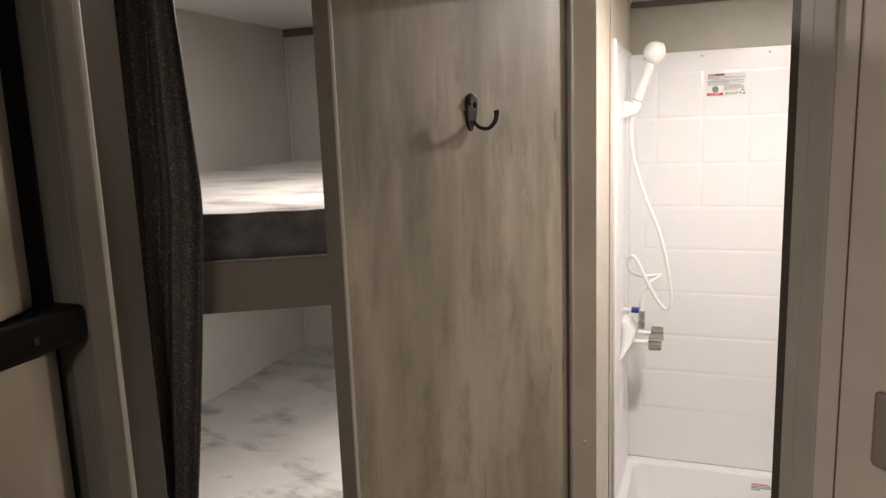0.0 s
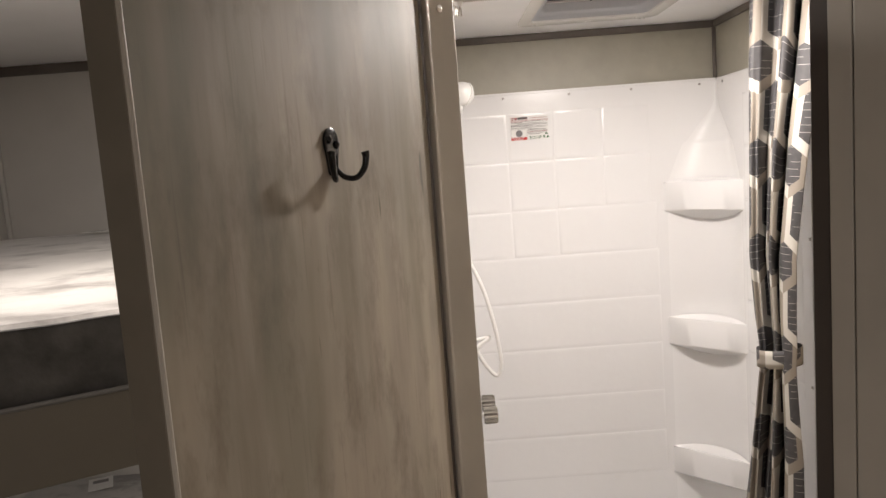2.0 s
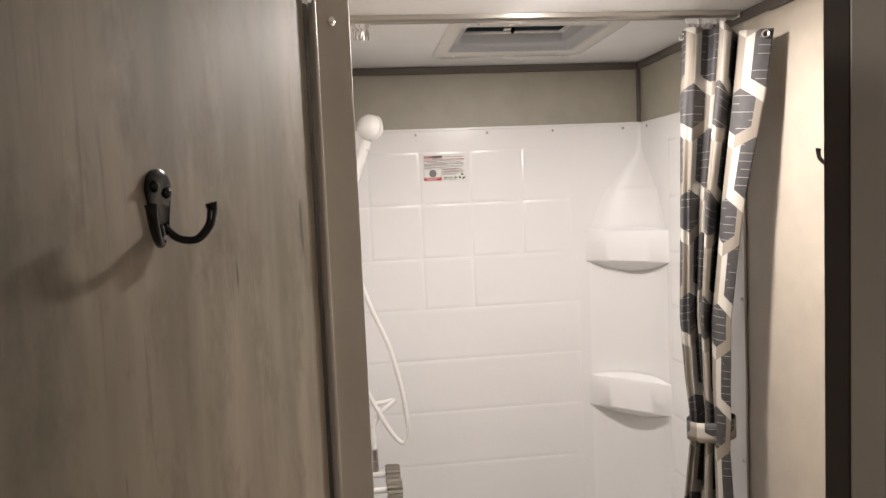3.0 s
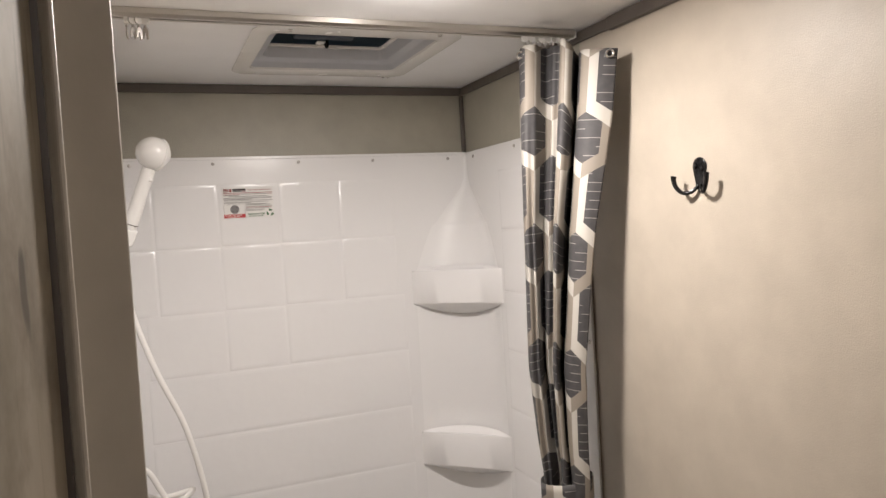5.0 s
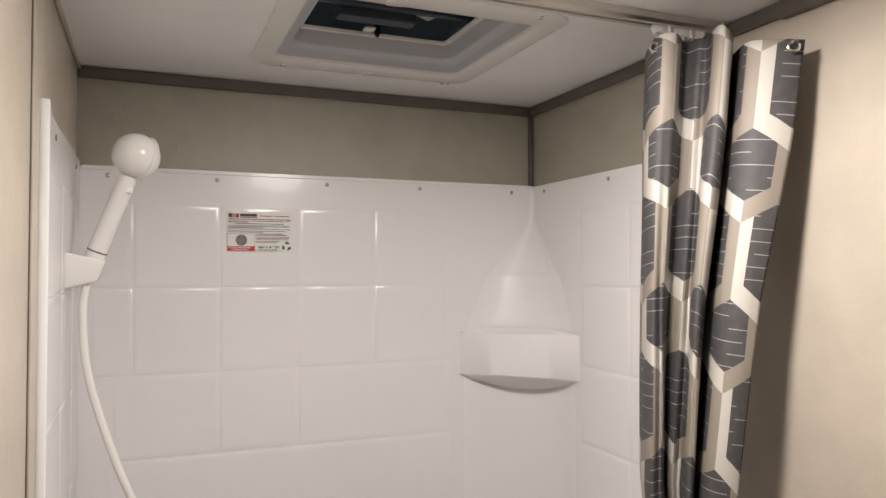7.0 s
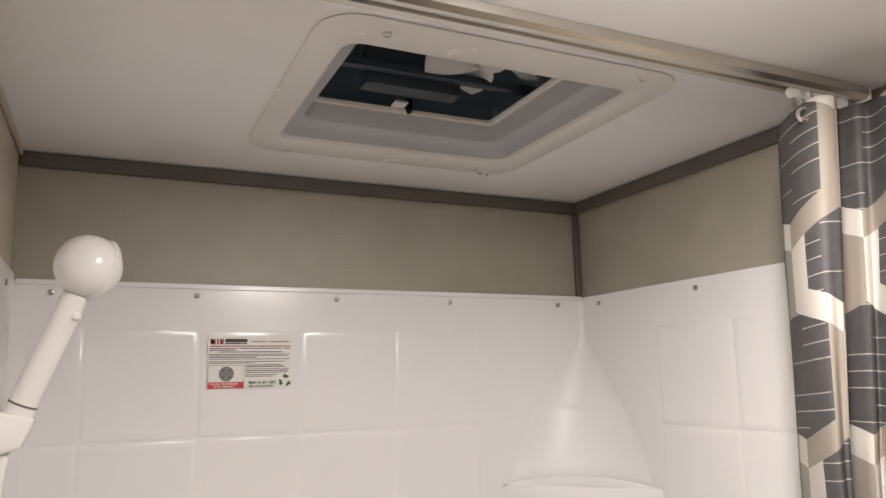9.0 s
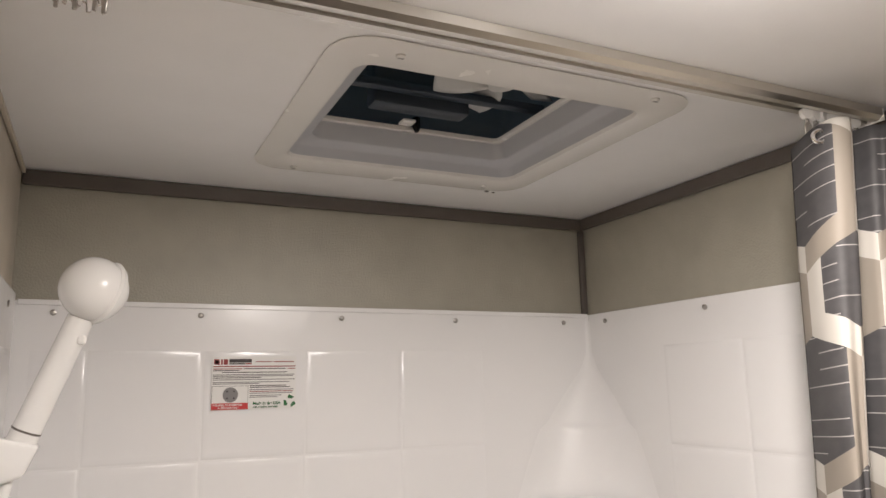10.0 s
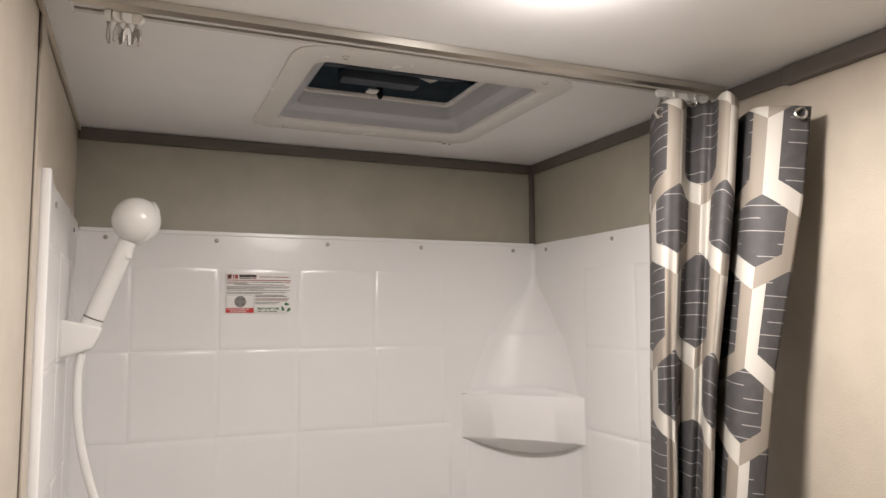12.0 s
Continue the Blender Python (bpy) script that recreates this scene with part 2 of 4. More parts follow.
def strip(a, b, off0, off1):
    """Plan outline of a slab along a to b, between two offsets to its left."""
    a, b = Vector(a), Vector(b)
    d = (b - a).normalized()
    n = Vector((-d.y, d.x))
    return [tuple(a + n * off0), tuple(b + n * off0), tuple(b + n * off1), tuple(a + n * off1)]


def tube(points, radius, seg=12, bm=None, caps=True):
    """A round tube along a line of points; radius is a number or one for each point."""
    bm = bm or bmesh.new()
    pts = [Vector(p) for p in points]
    radii = radius if isinstance(radius, (list, tuple)) else [radius] * len(pts)
    up, rings = None, []
    for k, p in enumerate(pts):
        d = (pts[min(k + 1, len(pts) - 1)] - pts[max(k - 1, 0)]).normalized()
        if up is None:
            up = d.orthogonal().normalized()
        up = (up - d * up.dot(d)).normalized()
        side = d.cross(up)
        rings.append([bm.verts.new(p + (up * math.cos(a) + side * math.sin(a)) * radii[k]) for a in (2 * math.pi * j / seg for j in range(seg))])
    for r0, r1 in zip(rings, rings[1:]):
        for j in range(seg):
            bm.faces.new((r0[j], r0[(j + 1) % seg], r1[(j + 1) % seg], r1[j]))
    if caps:
        bm.faces.new(rings[0][::-1])
        bm.faces.new(rings[-1])
    return bm


def spline(points, per=8):
    """A smooth line through points."""
    pts = [Vector(p) for p in points]
    pts = [pts[0] * 2 - pts[1]] + pts + [pts[-1] * 2 - pts[-2]]
    out = []
    for a, b, c, d in zip(pts, pts[1:], pts[2:], pts[3:]):
        for k in range(per):
            t = k / per
            out.append(0.5 * (2 * b + (c - a) * t + (2 * a - 5 * b + 4 * c - d) * t * t + (3 * b - a - 3 * c + d) * t ** 3))
    return out + [pts[-2]]


# ---- large structure ----
CEIL = 2.0
HINGE, STRIKE = Vector((-0.474, 0.672)), Vector((-0.105, 0.250))
ALONG = (STRIKE - HINGE).normalized()
IN = Vector((-ALONG.y, ALONG.x))
structure("floor", box(-2.2, 2.0, -3.6, 2.2, -0.06, 0.0), M_FLOOR, "grey-brown vinyl floor", "floor")


def ring_slab(outer, inner, z0, z1):
    bm = bmesh.new()
    (x0, x1, y0, y1), (a0, a1, b0, b1) = outer, inner
    for r in ((x0, x1, y0, b0), (x0, x1, b1, y1), (x0, a0, b0, b1), (a1, x1, b0, b1)):
        box(*r, z0, z1, bm=bm)
    return bm


def on_line(s, off=0.0):
    """A plan point on the doorway's line, s metres past the hinge, off metres into the bathroom."""
    return tuple(HINGE + ALONG * s + IN * off)


VENT = (-0.158, 0.207, 1.478, 1.809)
DOORWAY = (STRIKE - HINGE).length
structure("ceiling", ring_slab((-2.2, 2.0, -3.6, 2.2), VENT, CEIL, CEIL + 0.05), M_CEIL, "white vinyl ceiling panel", "ceiling")
structure("wall_back", box(-2.0, 0.6, 2.0, 2.06, 0, CEIL), M_BAND, "darker grey-beige textured vinyl wall over the shower", "wall")
structure("wall_east", box(0.48, 0.54, -3.6, 1.384, 0, CEIL), M_WALL, "beige textured vinyl wall", "wall")
structure("wall_east_shower", box(0.48, 0.54, 1.384, 2.0, 0, CEIL), M_BAND, "darker grey-beige textured vinyl wall over the shower", "wall")
structure("wall_partition", prism([(-0.515, 0.73), (-0.484, 0.73), (-0.484, 0.746), (-0.48, 0.746), (-0.48, 2.0), (-0.515, 2.0)], 0, CEIL), M_WALL, "beige vinyl partition beside the shower", "wall")
structure("wall_west", box(-1.86, -1.80, -3.6, 2.0, 0, CEIL), M_BUNKWALL, "pale grey wall beside the bunks", "wall")
structure("wall_bunk_end", box(-1.80, -0.515, 1.80, 2.0, 0, CEIL), M_BUNKWALL, "pale grey wall at the end of the bunks", "wall")
structure("wall_hall", prism([on_line(DOORWAY + 0.068, 0.0), on_line(DOORWAY + 0.94, 0.0), on_line(DOORWAY + 0.94, 0.03), on_line(DOORWAY + 0.068, 0.03)], 0, CEIL), M_HALL, "beige vinyl hall wall beside the doorway", "wall")
structure("wall_rear", box(-1.9, 0.6, -3.66, -3.6, 0, CEIL), M_WALL, "beige vinyl wall", "wall")
structure("wall_header", prism([on_line(-0.02, 0.004), on_line(DOORWAY + 0.07, 0.004), on_line(DOORWAY + 0.07, 0.03), on_line(-0.02, 0.03)], 1.857, CEIL), M_WALL, "", "wall")
structure("bunk_ceiling", box(-1.80, -0.52, -0.05, 1.80, 1.985, 1.999), M_CEIL, "", "ceiling")

# trims along the ceiling and in the corners
structure("trim_back", box(-0.478, 0.478, 1.990, 1.999, 1.977, 1.999, 0.002), M_TRIM, "taupe trim strip under the ceiling", "trim")
structure("trim_east", box(0.470, 0.479, 1.268, 1.989, 1.977, 1.999, 0.002), M_TRIM, "taupe trim strip under the ceiling", "trim")
structure("trim_east_front", box(0.466, 0.479, -0.40, 1.266, 1.973, 1.999, 0.002), M_TRIM, "taupe trim strip under the ceiling", "trim")
structure("trim_corner", box(0.468, 0.479, 1.989, 1.999, 1.815, 1.9765, 0.002), M_TRIM, "taupe corner strip", "trim")
structure("trim_west", box(-0.479, -0.474, 0.75, 1.989, 1.992, 1.999, 0.001), M_WALL, "", "trim")
structure("trim_seam", box(-0.4805, -0.4785, 1.4300, 1.4316, 0.3, CEIL), M_TRIM, "", "trim")
structure("trim_batten", box(-0.4805, -0.4765, 1.4320, 1.4780, 0.27, CEIL - 0.001, 0.001), M_WALL, "beige batten beside the shower surround", "trim")
structure("trim_bunk_end", box(-1.798, -0.52, 1.788, 1.799, 1.955, 1.984, 0.002), M_TRIM, "taupe trim strip over the bunks", "trim")
structure("trim_bunk_corner", box(-1.799, -1.786, 1.785, 1.799, 0.7, 1.953, 0.004), M_BUNKWALL, "", "trim")

# door frame
west = tagged(new("door_frame_west"), "", "door frame", "", "structure")
part("jamb", prism([(-0.4665, 0.6905), (-0.417, 0.733), (-0.421, 0.7455), (-0.479, 0.7455)], 0, 1.900, 0.002), M_JAMB, west)
part("stop_bead", prism([(-0.4675, 0.682), (-0.461, 0.677), (-0.456, 0.682), (-0.4625, 0.688)], 0, 1.90, 0.002), M_JAMB, west)
part("gap_strip", prism([(-0.486, 0.705), (-0.473, 0.684), (-0.468, 0.689), (-0.476, 0.709)], 0, 1.848), M_DARK, west)
for z in (0.895, 1.832):
    bm = bmesh.new()
    c = Vector((-0.4405, 0.7115, z))
    n = Vector((0.671, -0.741, 0)).normalized()
    tube([c - n * 0.001, c + n * 0.0015, c + n * 0.003], [0.0055, 0.0055, 0.003], 14, bm)
    part("screw", bm, M_CHROME, west, "", True)
east = tagged(new("door_frame_east"), "", "door frame", "", "structure")
part("strike_strip", prism([on_line(DOORWAY, 0.0), on_line(DOORWAY + 0.017, -0.001), on_line(DOORWAY + 0.02, 0.03), on_line(DOORWAY + 0.006, 0.03)], 0, 1.860, 0.001), M_DARK, east)
part("inner_casing", prism([on_line(DOORWAY + 0.017, -0.004), on_line(DOORWAY + 0.038, -0.004), on_line(DOORWAY + 0.038, 0.028), on_line(DOORWAY + 0.021, 0.028)], 0, 1.862, 0.0015), M_JAMB, east)
part("outer_casing", prism([on_line(DOORWAY + 0.0395, -0.006), on_line(DOORWAY + 0.070, -0.006), on_line(DOORWAY + 0.070, 0.0), on_line(DOORWAY + 0.0395, 0.028)], 0, 1.862, 0.0015), M_JAMB, east)
part("header_casing", prism([on_line(-0.01, -0.006), on_line(DOORWAY + 0.07, -0.006), on_line(DOORWAY + 0.07, 0.0025), on_line(-0.01, 0.0025)], 1.860, 1.94, 0.0015), M_JAMB, east)
structure("wall_seam", prism([on_line(DOORWAY + 0.100, -0.0015), on_line(DOORWAY + 0.1015, -0.0015), on_line(DOORWAY + 0.1015, 0.001), on_line(DOORWAY + 0.100, 0.001)], 0, CEIL), M_TRIM, "", "trim")

# ---- hall: door, hooks, bunks, fridge ----
OPEN = Vector((-0.382, -0.924))
FACE = Vector((0.924, -0.382))
door = thing("door_1", "open grey wood-grain laminate door with brown-grey edge banding", "door", "", (HINGE.x, HINGE.y, 0), math.degrees(math.atan2(OPEN.y, OPEN.x)))
door["kind"] = "structure"
part("panel", box(-0.006, 0.582, -0.034, 0.0, 0.03, 1.850, 0.0015), M_DOOR, door)
part("edge_banding", box(0.5825, 0.5855, -0.0345, 0.0005, 0.03, 1.850, 0.0008), M_EDGE, door, "brown-grey edge banding")
part("corner_bead", tube([(0.5815, 0.0005, 0.03), (0.5815, 0.0005, 1.852)], 0.0028, 8), M_JAMB, door, "", True)


def hook_outline():
    """Outline of the hook's plate: a round head, sides that draw in, a small round foot."""
    right = [(0.0185 * math.sin(radians(a)), 0.0140 + 0.0185 * math.cos(radians(a))) for a in range(0, 106, 15)]
    right += [(0.0142, -0.006), (0.0118, -0.018)]
    right += [(0.0112 * math.cos(radians(a)), -0.025 - 0.0075 * math.sin(radians(a))) for a in range(0, 91, 30)]
    return right + [(-x, z) for x, z in right[-2:0:-1]]


def coat_hook(label, m):
    """A black double-prong hook; it hangs on a face whose normal is -y."""
    hook = thing("coat_hook", label, "coat hook")
    bm = bmesh.new()
    ring = hook_outline()
    levels = ((0.0, 1.0), (-0.0022, 1.0), (-0.0036, 0.90))
    rows = [[bm.verts.new((x * f, y, z * f)) for x, z in ring] for y, f in levels]
    for a, b in zip(rows, rows[1:]):
        for k in range(len(ring)):
            bm.faces.new((a[k], a[(k + 1) % len(ring)], b[(k + 1) % len(ring)], b[k]))
    bm.faces.new(rows[0])
    bm.faces.new(rows[-1][::-1])
    part("plate", bm, M_BLACK, hook, "", True)
    for side in (-1, 1):
        way = spline([(0.003 * side, -0.003, -0.022), (0.012 * side, -0.011, -0.034), (0.028 * side, -0.020, -0.036), (0.041 * side, -0.026, -0.024), (0.0455 * side, -0.0275, -0.010), (0.0455 * side, -0.0275, -0.005), (0.0453 * side, -0.0272, -0.002), (0.0451 * side, -0.027, -0.0005)], 6)
        n = len(way) - 1
        radii = [0.0036 + 0.0032 * (k / n) ** 1.5 for k in range(n + 1)]
        for k, f in ((4, 0.95), (3, 0.86), (2, 0.72), (1, 0.5), (0, 0.2)):
            radii[n - k] *= f
        part("prong", tube(way, radii, 12), M_BLACK, hook, "", True)
        bm = bmesh.new()
        bmesh.ops.create_uvsphere(bm, u_segments=12, v_segments=8, radius=0.0056, matrix=Matrix.Translation((0.0090 * side, -0.0040, 0.013 - 0.003 * side)) @ Matrix.Diagonal((1, 0.75, 1, 1)))
        part("screw_head", bm, M_BLACK, hook, "", True)
    hook.matrix_basis = m @ Matrix.Scale(0.87, 4)
    return hook


spot = HINGE + OPEN * 0.286 + FACE * 0.0008
coat_hook("black metal double coat hook screwed to the grey door", pose(spot.x, spot.y, 1.616, 0, 0, math.degrees(math.atan2(FACE.y, FACE.x)) + 90))
coat_hook("black metal double coat hook screwed to the beige wall", pose(0.4796, 1.040, 1.671, 0, 0, -90))

# Small rounded tan slab, darker than the hall wall around it.
plate = thing("wall_slab", "tan rounded slab on the hall wall", "wall plate", "", (*on_line(DOORWAY + 0.186, -0.0005), 1.225), math.degrees(math.atan2(ALONG.y, ALONG.x)))
part("cover", box(-0.034, 0.034, -0.007, 0.0, -0.046, 0.046, 0.0055, 3), M_SLAB, plate, "", True)

# bunks: the front edge runs askew from the fridge to the partition
FRONT_A, FRONT_B = (-1.798, -0.176), (-0.605, 0.504)


def bunk_outline(inset):
    a, b = Vector(FRONT_A), Vector(FRONT_B)
    d = (b - a).normalized()
    n = Vector((-d.y, d.x)) * inset
    return [tuple(a + n), tuple(b + n), (-0.54, 0.75), (-0.52, 1.795), (-1.798, 1.795)]


def bunk(z0, z1, label):
    ob = thing("bunk_bed", label, "bunk bed", "bunks")
    part("platform", prism(bunk_outline(0.02), z1 - 0.02, z1 - 0.002), M_BUNK, ob)
    a, b = Vector(FRONT_A), Vector(FRONT_B)
    d = (b - a).normalized()
    part("fascia", prism(strip(a, b, 0.0, 0.019), z0, z1 + 0.004, 0.003), M_BUNK, ob, "taupe fascia board")
    part("welt", tube([(*(a + Vector((d.y, -d.x)) * 0.001), z1 + 0.006), (*(b + Vector((d.y, -d.x)) * 0.001), z1 + 0.005)], 0.003, 8), M_PIPING, ob, "pale piping", True)
    return ob


def mattress(z0, z1, seed, label):
    """A soft slab with rolled edges and a lumpy top; it lies on its bunk."""
    ob = thing("mattress", label, "mattress", "bunk mattresses")
    a, b = Vector(FRONT_A), Vector(FRONT_B)
    d = (b - a).normalized()
    n = Vector((-d.y, d.x))
    nu, nv = 64, 56
    depth = z1 - z0
    prof = [(0.010, 0.0), (0.004, 0.008), (0.0, 0.025), (0.000, depth - 0.020), (0.003, depth - 0.006), (0.010, depth)]
    rows = []
    for j in range(nv + len(prof)):
        row = []
        for k in range(nu + 1):
            base = a + (b - a) * (k / nu)
            x = base.x
            if j < len(prof):
                inset, h = prof[j]
                y, z = base.y + inset / n.y + 0.005 * noise.noise((x * 5, h * 9, seed)), z0 + h
            else:
                f = (j - len(prof) + 1) / nv
                y0 = base.y + 0.010 / n.y
                y = y0 + (1.793 - y0) * f
                z = z1 + 0.010 * f
            if j >= 3:
                z += 0.006 * noise.noise((x * 4, y * 4, seed)) + 0.002 * noise.noise((x * 17, y * 17, seed + 3))
            row.append((x, y, z))
        rows.append(row)
    back = [(x, 1.793, z0) for x, y, z in rows[-1]]

    def sheet(lines):
        bm = bmesh.new()
        made = [[bm.verts.new(c) for c in line] for line in lines]
        for r0, r1 in zip(made, made[1:]):
            for k in range(nu):
                bm.faces.new((r0[k], r0[k + 1], r1[k + 1], r1[k]))
        return bm

    part("top_cover", sheet(rows[len(prof) - 2:] + [back]), M_MATTRESS, ob, "pale crushed-velvet top", True)
    part("side_band", sheet([back] + rows[:len(prof) - 1]), M_SIDE, ob, "dark grey velvet side band", True)
    seam = [(x, y - 0.001, z) for x, y, z in rows[len(prof) - 2]]
    part("seam", tube(seam, 0.0016, 6), M_SIDE, ob, "", True)
    return ob


bunk(1.27, 1.360, "upper bunk with a taupe fascia board")
mattress(1.360, 1.456, 1.7, "grey crushed-velvet mattress on the upper bunk")
bunk(0.42, 0.575, "lower bunk with a taupe fascia board")
mattress(0.575, 0.675, 5.2, "grey crushed-velvet mattress on the lower bunk")
tag = thing("care_tag", "white paper tag lying on the lower mattress", "tag", "", (-1.58, 1.72, 0.692), 24)
part("paper", box(-0.035, 0.035, -0.05, 0.05, 0.0, 0.0012, 0.0004), M_PAPER, tag)
part("print", box(-0.022, 0.022, 0.005, 0.028, 0.0012, 0.0018), M_PRINT, tag, "grey printed lines")
tag = thing("care_tag", "white paper tag lying on the upper mattress", "tag", "", (-1.48, 1.72, 1.474), -8)
part("paper", box(-0.045, 0.045, -0.03, 0.03, 0.0, 0.0012, 0.0004), M_PAPER, tag)
part("print", box(-0.03, 0.01, -0.012, 0.012, 0.0012, 0.0018), M_PRINT, tag, "black printed block")


def folded_cloth(name, parent, mat, line, zs, shape, pattern=1.0, label="", start=0.0):
    """Hanging cloth: a plan line of folds, squeezed and moved by shape(z, p) at each height; it carries UVs in metres."""
    bm = bmesh.new()
    uv = bm.loops.layers.uv.new("UVMap")
    length = [start]
    for p, q in zip(line, line[1:]):
        length.append(length[-1] + (Vector(q) - Vector(p)).length)
    rows = [[bm.verts.new(shape(z, p, k / (len(line) - 1))) for k, p in enumerate(line)] for z in zs]
    for j in range(len(zs) - 1):
        for k in range(len(line) - 1):
            f = bm.faces.new((rows[j][k], rows[j][k + 1], rows[j + 1][k + 1], rows[j + 1][k]))
            for loop, (a, b) in zip(f.loops, ((k, j), (k + 1, j), (k + 1, j + 1), (k, j + 1))):
                loop[uv].uv = (length[a] * pattern, zs[b])
    ob = part(name, bm, mat, parent, label, True)
    solid = ob.modifiers.new("thickness", "SOLIDIFY")
    solid.thickness, solid.offset = 0.0012, 0.0
    return ob


drape = thing("bunk_curtain", "dark grey woven curtain gathered beside the bunks", "curtain")
FOLDS = [(-0.118 + 0.198 * k / 72, 0.019 * math.sin(k * 2 * math.pi / 17.5) + 0.006 * math.sin(k * 0.9 + 1)) for k in range(73)]


def drape_shape(z, p, f):
    g = 0.82 + 0.20 * min(1, max(0, (1.98 - z) / 0.5)) - 0.30 * min(1, max(0, (1.45 - z) / 0.6))
    lean = -0.045 * min(1, max(0, (1.5 - z) / 0.6))
    s, d = p[0] * g, p[1] * (0.75 + 0.3 * math.sin(z * 2.1 + f * 5))
    s += 0.006 * math.sin(z * 4 + f * 9)
    return (-1.072 + lean + s * 1.0 + d * 0.4, 0.175 + s * 0.30 - d * 0.9, z)


folded_cloth("cloth", drape, M_DRAPE, [Vector(p) for p in FOLDS], [0.30 + 1.66 * k / 48 for k in range(49)], drape_shape)
part("track", box(-1.17, -0.56, 0.170, 0.190, 1.962, 1.984, 0.002), M_ALU, drape, "white curtain track")

fridge = thing("refrigerator", "stainless steel refrigerator with a black handle bar", "refrigerator", "", (-1.0, -0.06, 0))
part("cabinet", box(-0.60, -0.045, -0.60, -0.004, 0.06, 1.88, 0.004), M_MATT, fridge, "black cabinet")
part("plinth", box(-0.60, -0.07, -0.60, -0.004, 0.0, 0.06), M_MATT, fridge)


def curved_door(z0, z1, name, edge):
    bm = bmesh.new()
    n, prof = 18, []
    for k in range(n + 1):
        f = k / n
        y = -0.60 + (0.60 - edge) * f
        prof.append((-0.010 + 0.012 * (1 - (2 * f - 1) ** 4) - 0.016 * max(0, (f - 0.9) / 0.1) ** 2, y))
    outline = prof + [(-0.044, -edge), (-0.044, -0.60)]
    prism(outline, z0, z1, 0.003, bm)
    return part(name, bm, M_STEEL, fridge, "curved stainless steel door", True)


curved_door(1.378, 1.86, "freezer_door", 0.052)
curved_door(0.08, 1.318, "fridge_door", 0.026)
bar = part("handle_bar", box(-0.040, 0.012, -0.60, -0.004, 1.322, 1.374, 0.008, 3), M_MATT, fridge, "black plastic handle bar", True)
part("latch", box(0.012, 0.014, -0.090, -0.082, 1.338, 1.350, 0.001), M_BLACK, bar)
side = thing("cabinet_end_panel", "grey laminate end panel beside the refrigerator", "panel")
part("board", box(-1.55, -1.003, -0.058, -0.0265, 0.0, 1.984, 0.002), M_PANEL, side)
part("front_strip", box(-1.002, -0.985, -0.060, -0.026, 0.0, 1.984, 0.003), M_PANEL, side)
part("bead", tube([(-0.992, -0.0185, 0.0), (-0.992, -0.0185, 1.984)], 0.0065, 12), M_JAMB, side, "pale edge bead", True)
part("filler_board", box(-1.55, -1.022, -0.0255, 0.085, 0.0, 1.984, 0.002), M_SHADED_PANEL, side)

# ---- bathroom: ceiling fittings ----


def rrect(x0, x1, y0, y1, r, n=6):
    """A rounded rectangle in plan."""
    out = []
    for cx, cy, a0 in ((x1 - r, y1 - r, 0), (x0 + r, y1 - r, 90), (x0 + r, y0 + r, 180), (x1 - r, y0 + r, 270)):
        out += [(cx + r * math.cos(radians(a0 + 90 * k / n)), cy + r * math.sin(radians(a0 + 90 * k / n))) for k in range(n + 1)]
    return out


def loft(loops, bm=None, close_first=False, close_last=False):
    """Bridges loops of (outline, z)."""
    bm = bm or bmesh.new()
    rows = [[bm.verts.new((x, y, z)) for x, y in outline] for outline, z in loops]
    n = len(rows[0])
    for a, b in zip(rows, rows[1:]):
        for k in range(n):
            bm.faces.new((a[k], a[(k + 1) % n], b[(k + 1) % n], b[k]))
    if close_first:
        bm.faces.new(rows[0][::-1])
    if close_last:
        bm.faces.new(rows[-1])
    return bm


def inset_rect(d, r):
    return rrect(-0.152 + d, 0.201 - d, 1.484 + d, 1.803 - d, r)


vent = thing("roof_vent", "white plastic roof vent with a stepped liner and fan", "roof vent", "", (0, 0, 0))
part("garnish", loft([(rrect(-0.189, 0.241, 1.427, 1.862, 0.045), 1.9995), (rrect(-0.189, 0.241, 1.427, 1.862, 0.045), 1.9986), (rrect(-0.185, 0.237, 1.431, 1.858, 0.041), 1.9978), (inset_rect(-0.003, 0.022), 1.9974), (inset_rect(0, 0.02), 1.9984), (inset_rect(0.002, 0.02), 2.004)]), M_WHITE, vent, "white trim frame", True)
part("liner", loft([(inset_rect(0.002, 0.02), 2.003), (inset_rect(0.007, 0.02), 2.014), (inset_rect(0.010, 0.02), 2.0165), (inset_rect(0.024, 0.018), 2.020), (inset_rect(0.027, 0.018), 2.0225), (inset_rect(0.032, 0.014), 2.042), (inset_rect(0.034, 0.012), 2.0440)]), M_SHADED_LINER, vent, "white stepped liner, recess shade in its grey", True)
part("liner_rim", loft([(inset_rect(0.034, 0.012), 2.0441), (inset_rect(0.0355, 0.010), 2.0435), (inset_rect(0.041, 0.008), 2.0440), (inset_rect(0.042, 0.008), 2.0455), (inset_rect(0.042, 0.008), 2.050)]), M_WHITE, vent, "white inner rim", True)
part("collar", loft([(inset_rect(0.041, 0.008), 2.050), (inset_rect(0.012, 0.012), 2.052), (inset_rect(0.010, 0.012), 2.085), (inset_rect(-0.006, 0.015), 2.090), (inset_rect(-0.02, 0.02), 2.17)]), M_COLLAR, vent, "grey plastic collar", True)
part("lid", loft([(inset_rect(-0.025, 0.03), 2.170), (inset_rect(-0.02, 0.03), 2.185), (inset_rect(0.02, 0.03), 2.20), (inset_rect(0.08, 0.03), 2.207)], None, False, True), M_LID, vent, "smoked translucent lid", True)
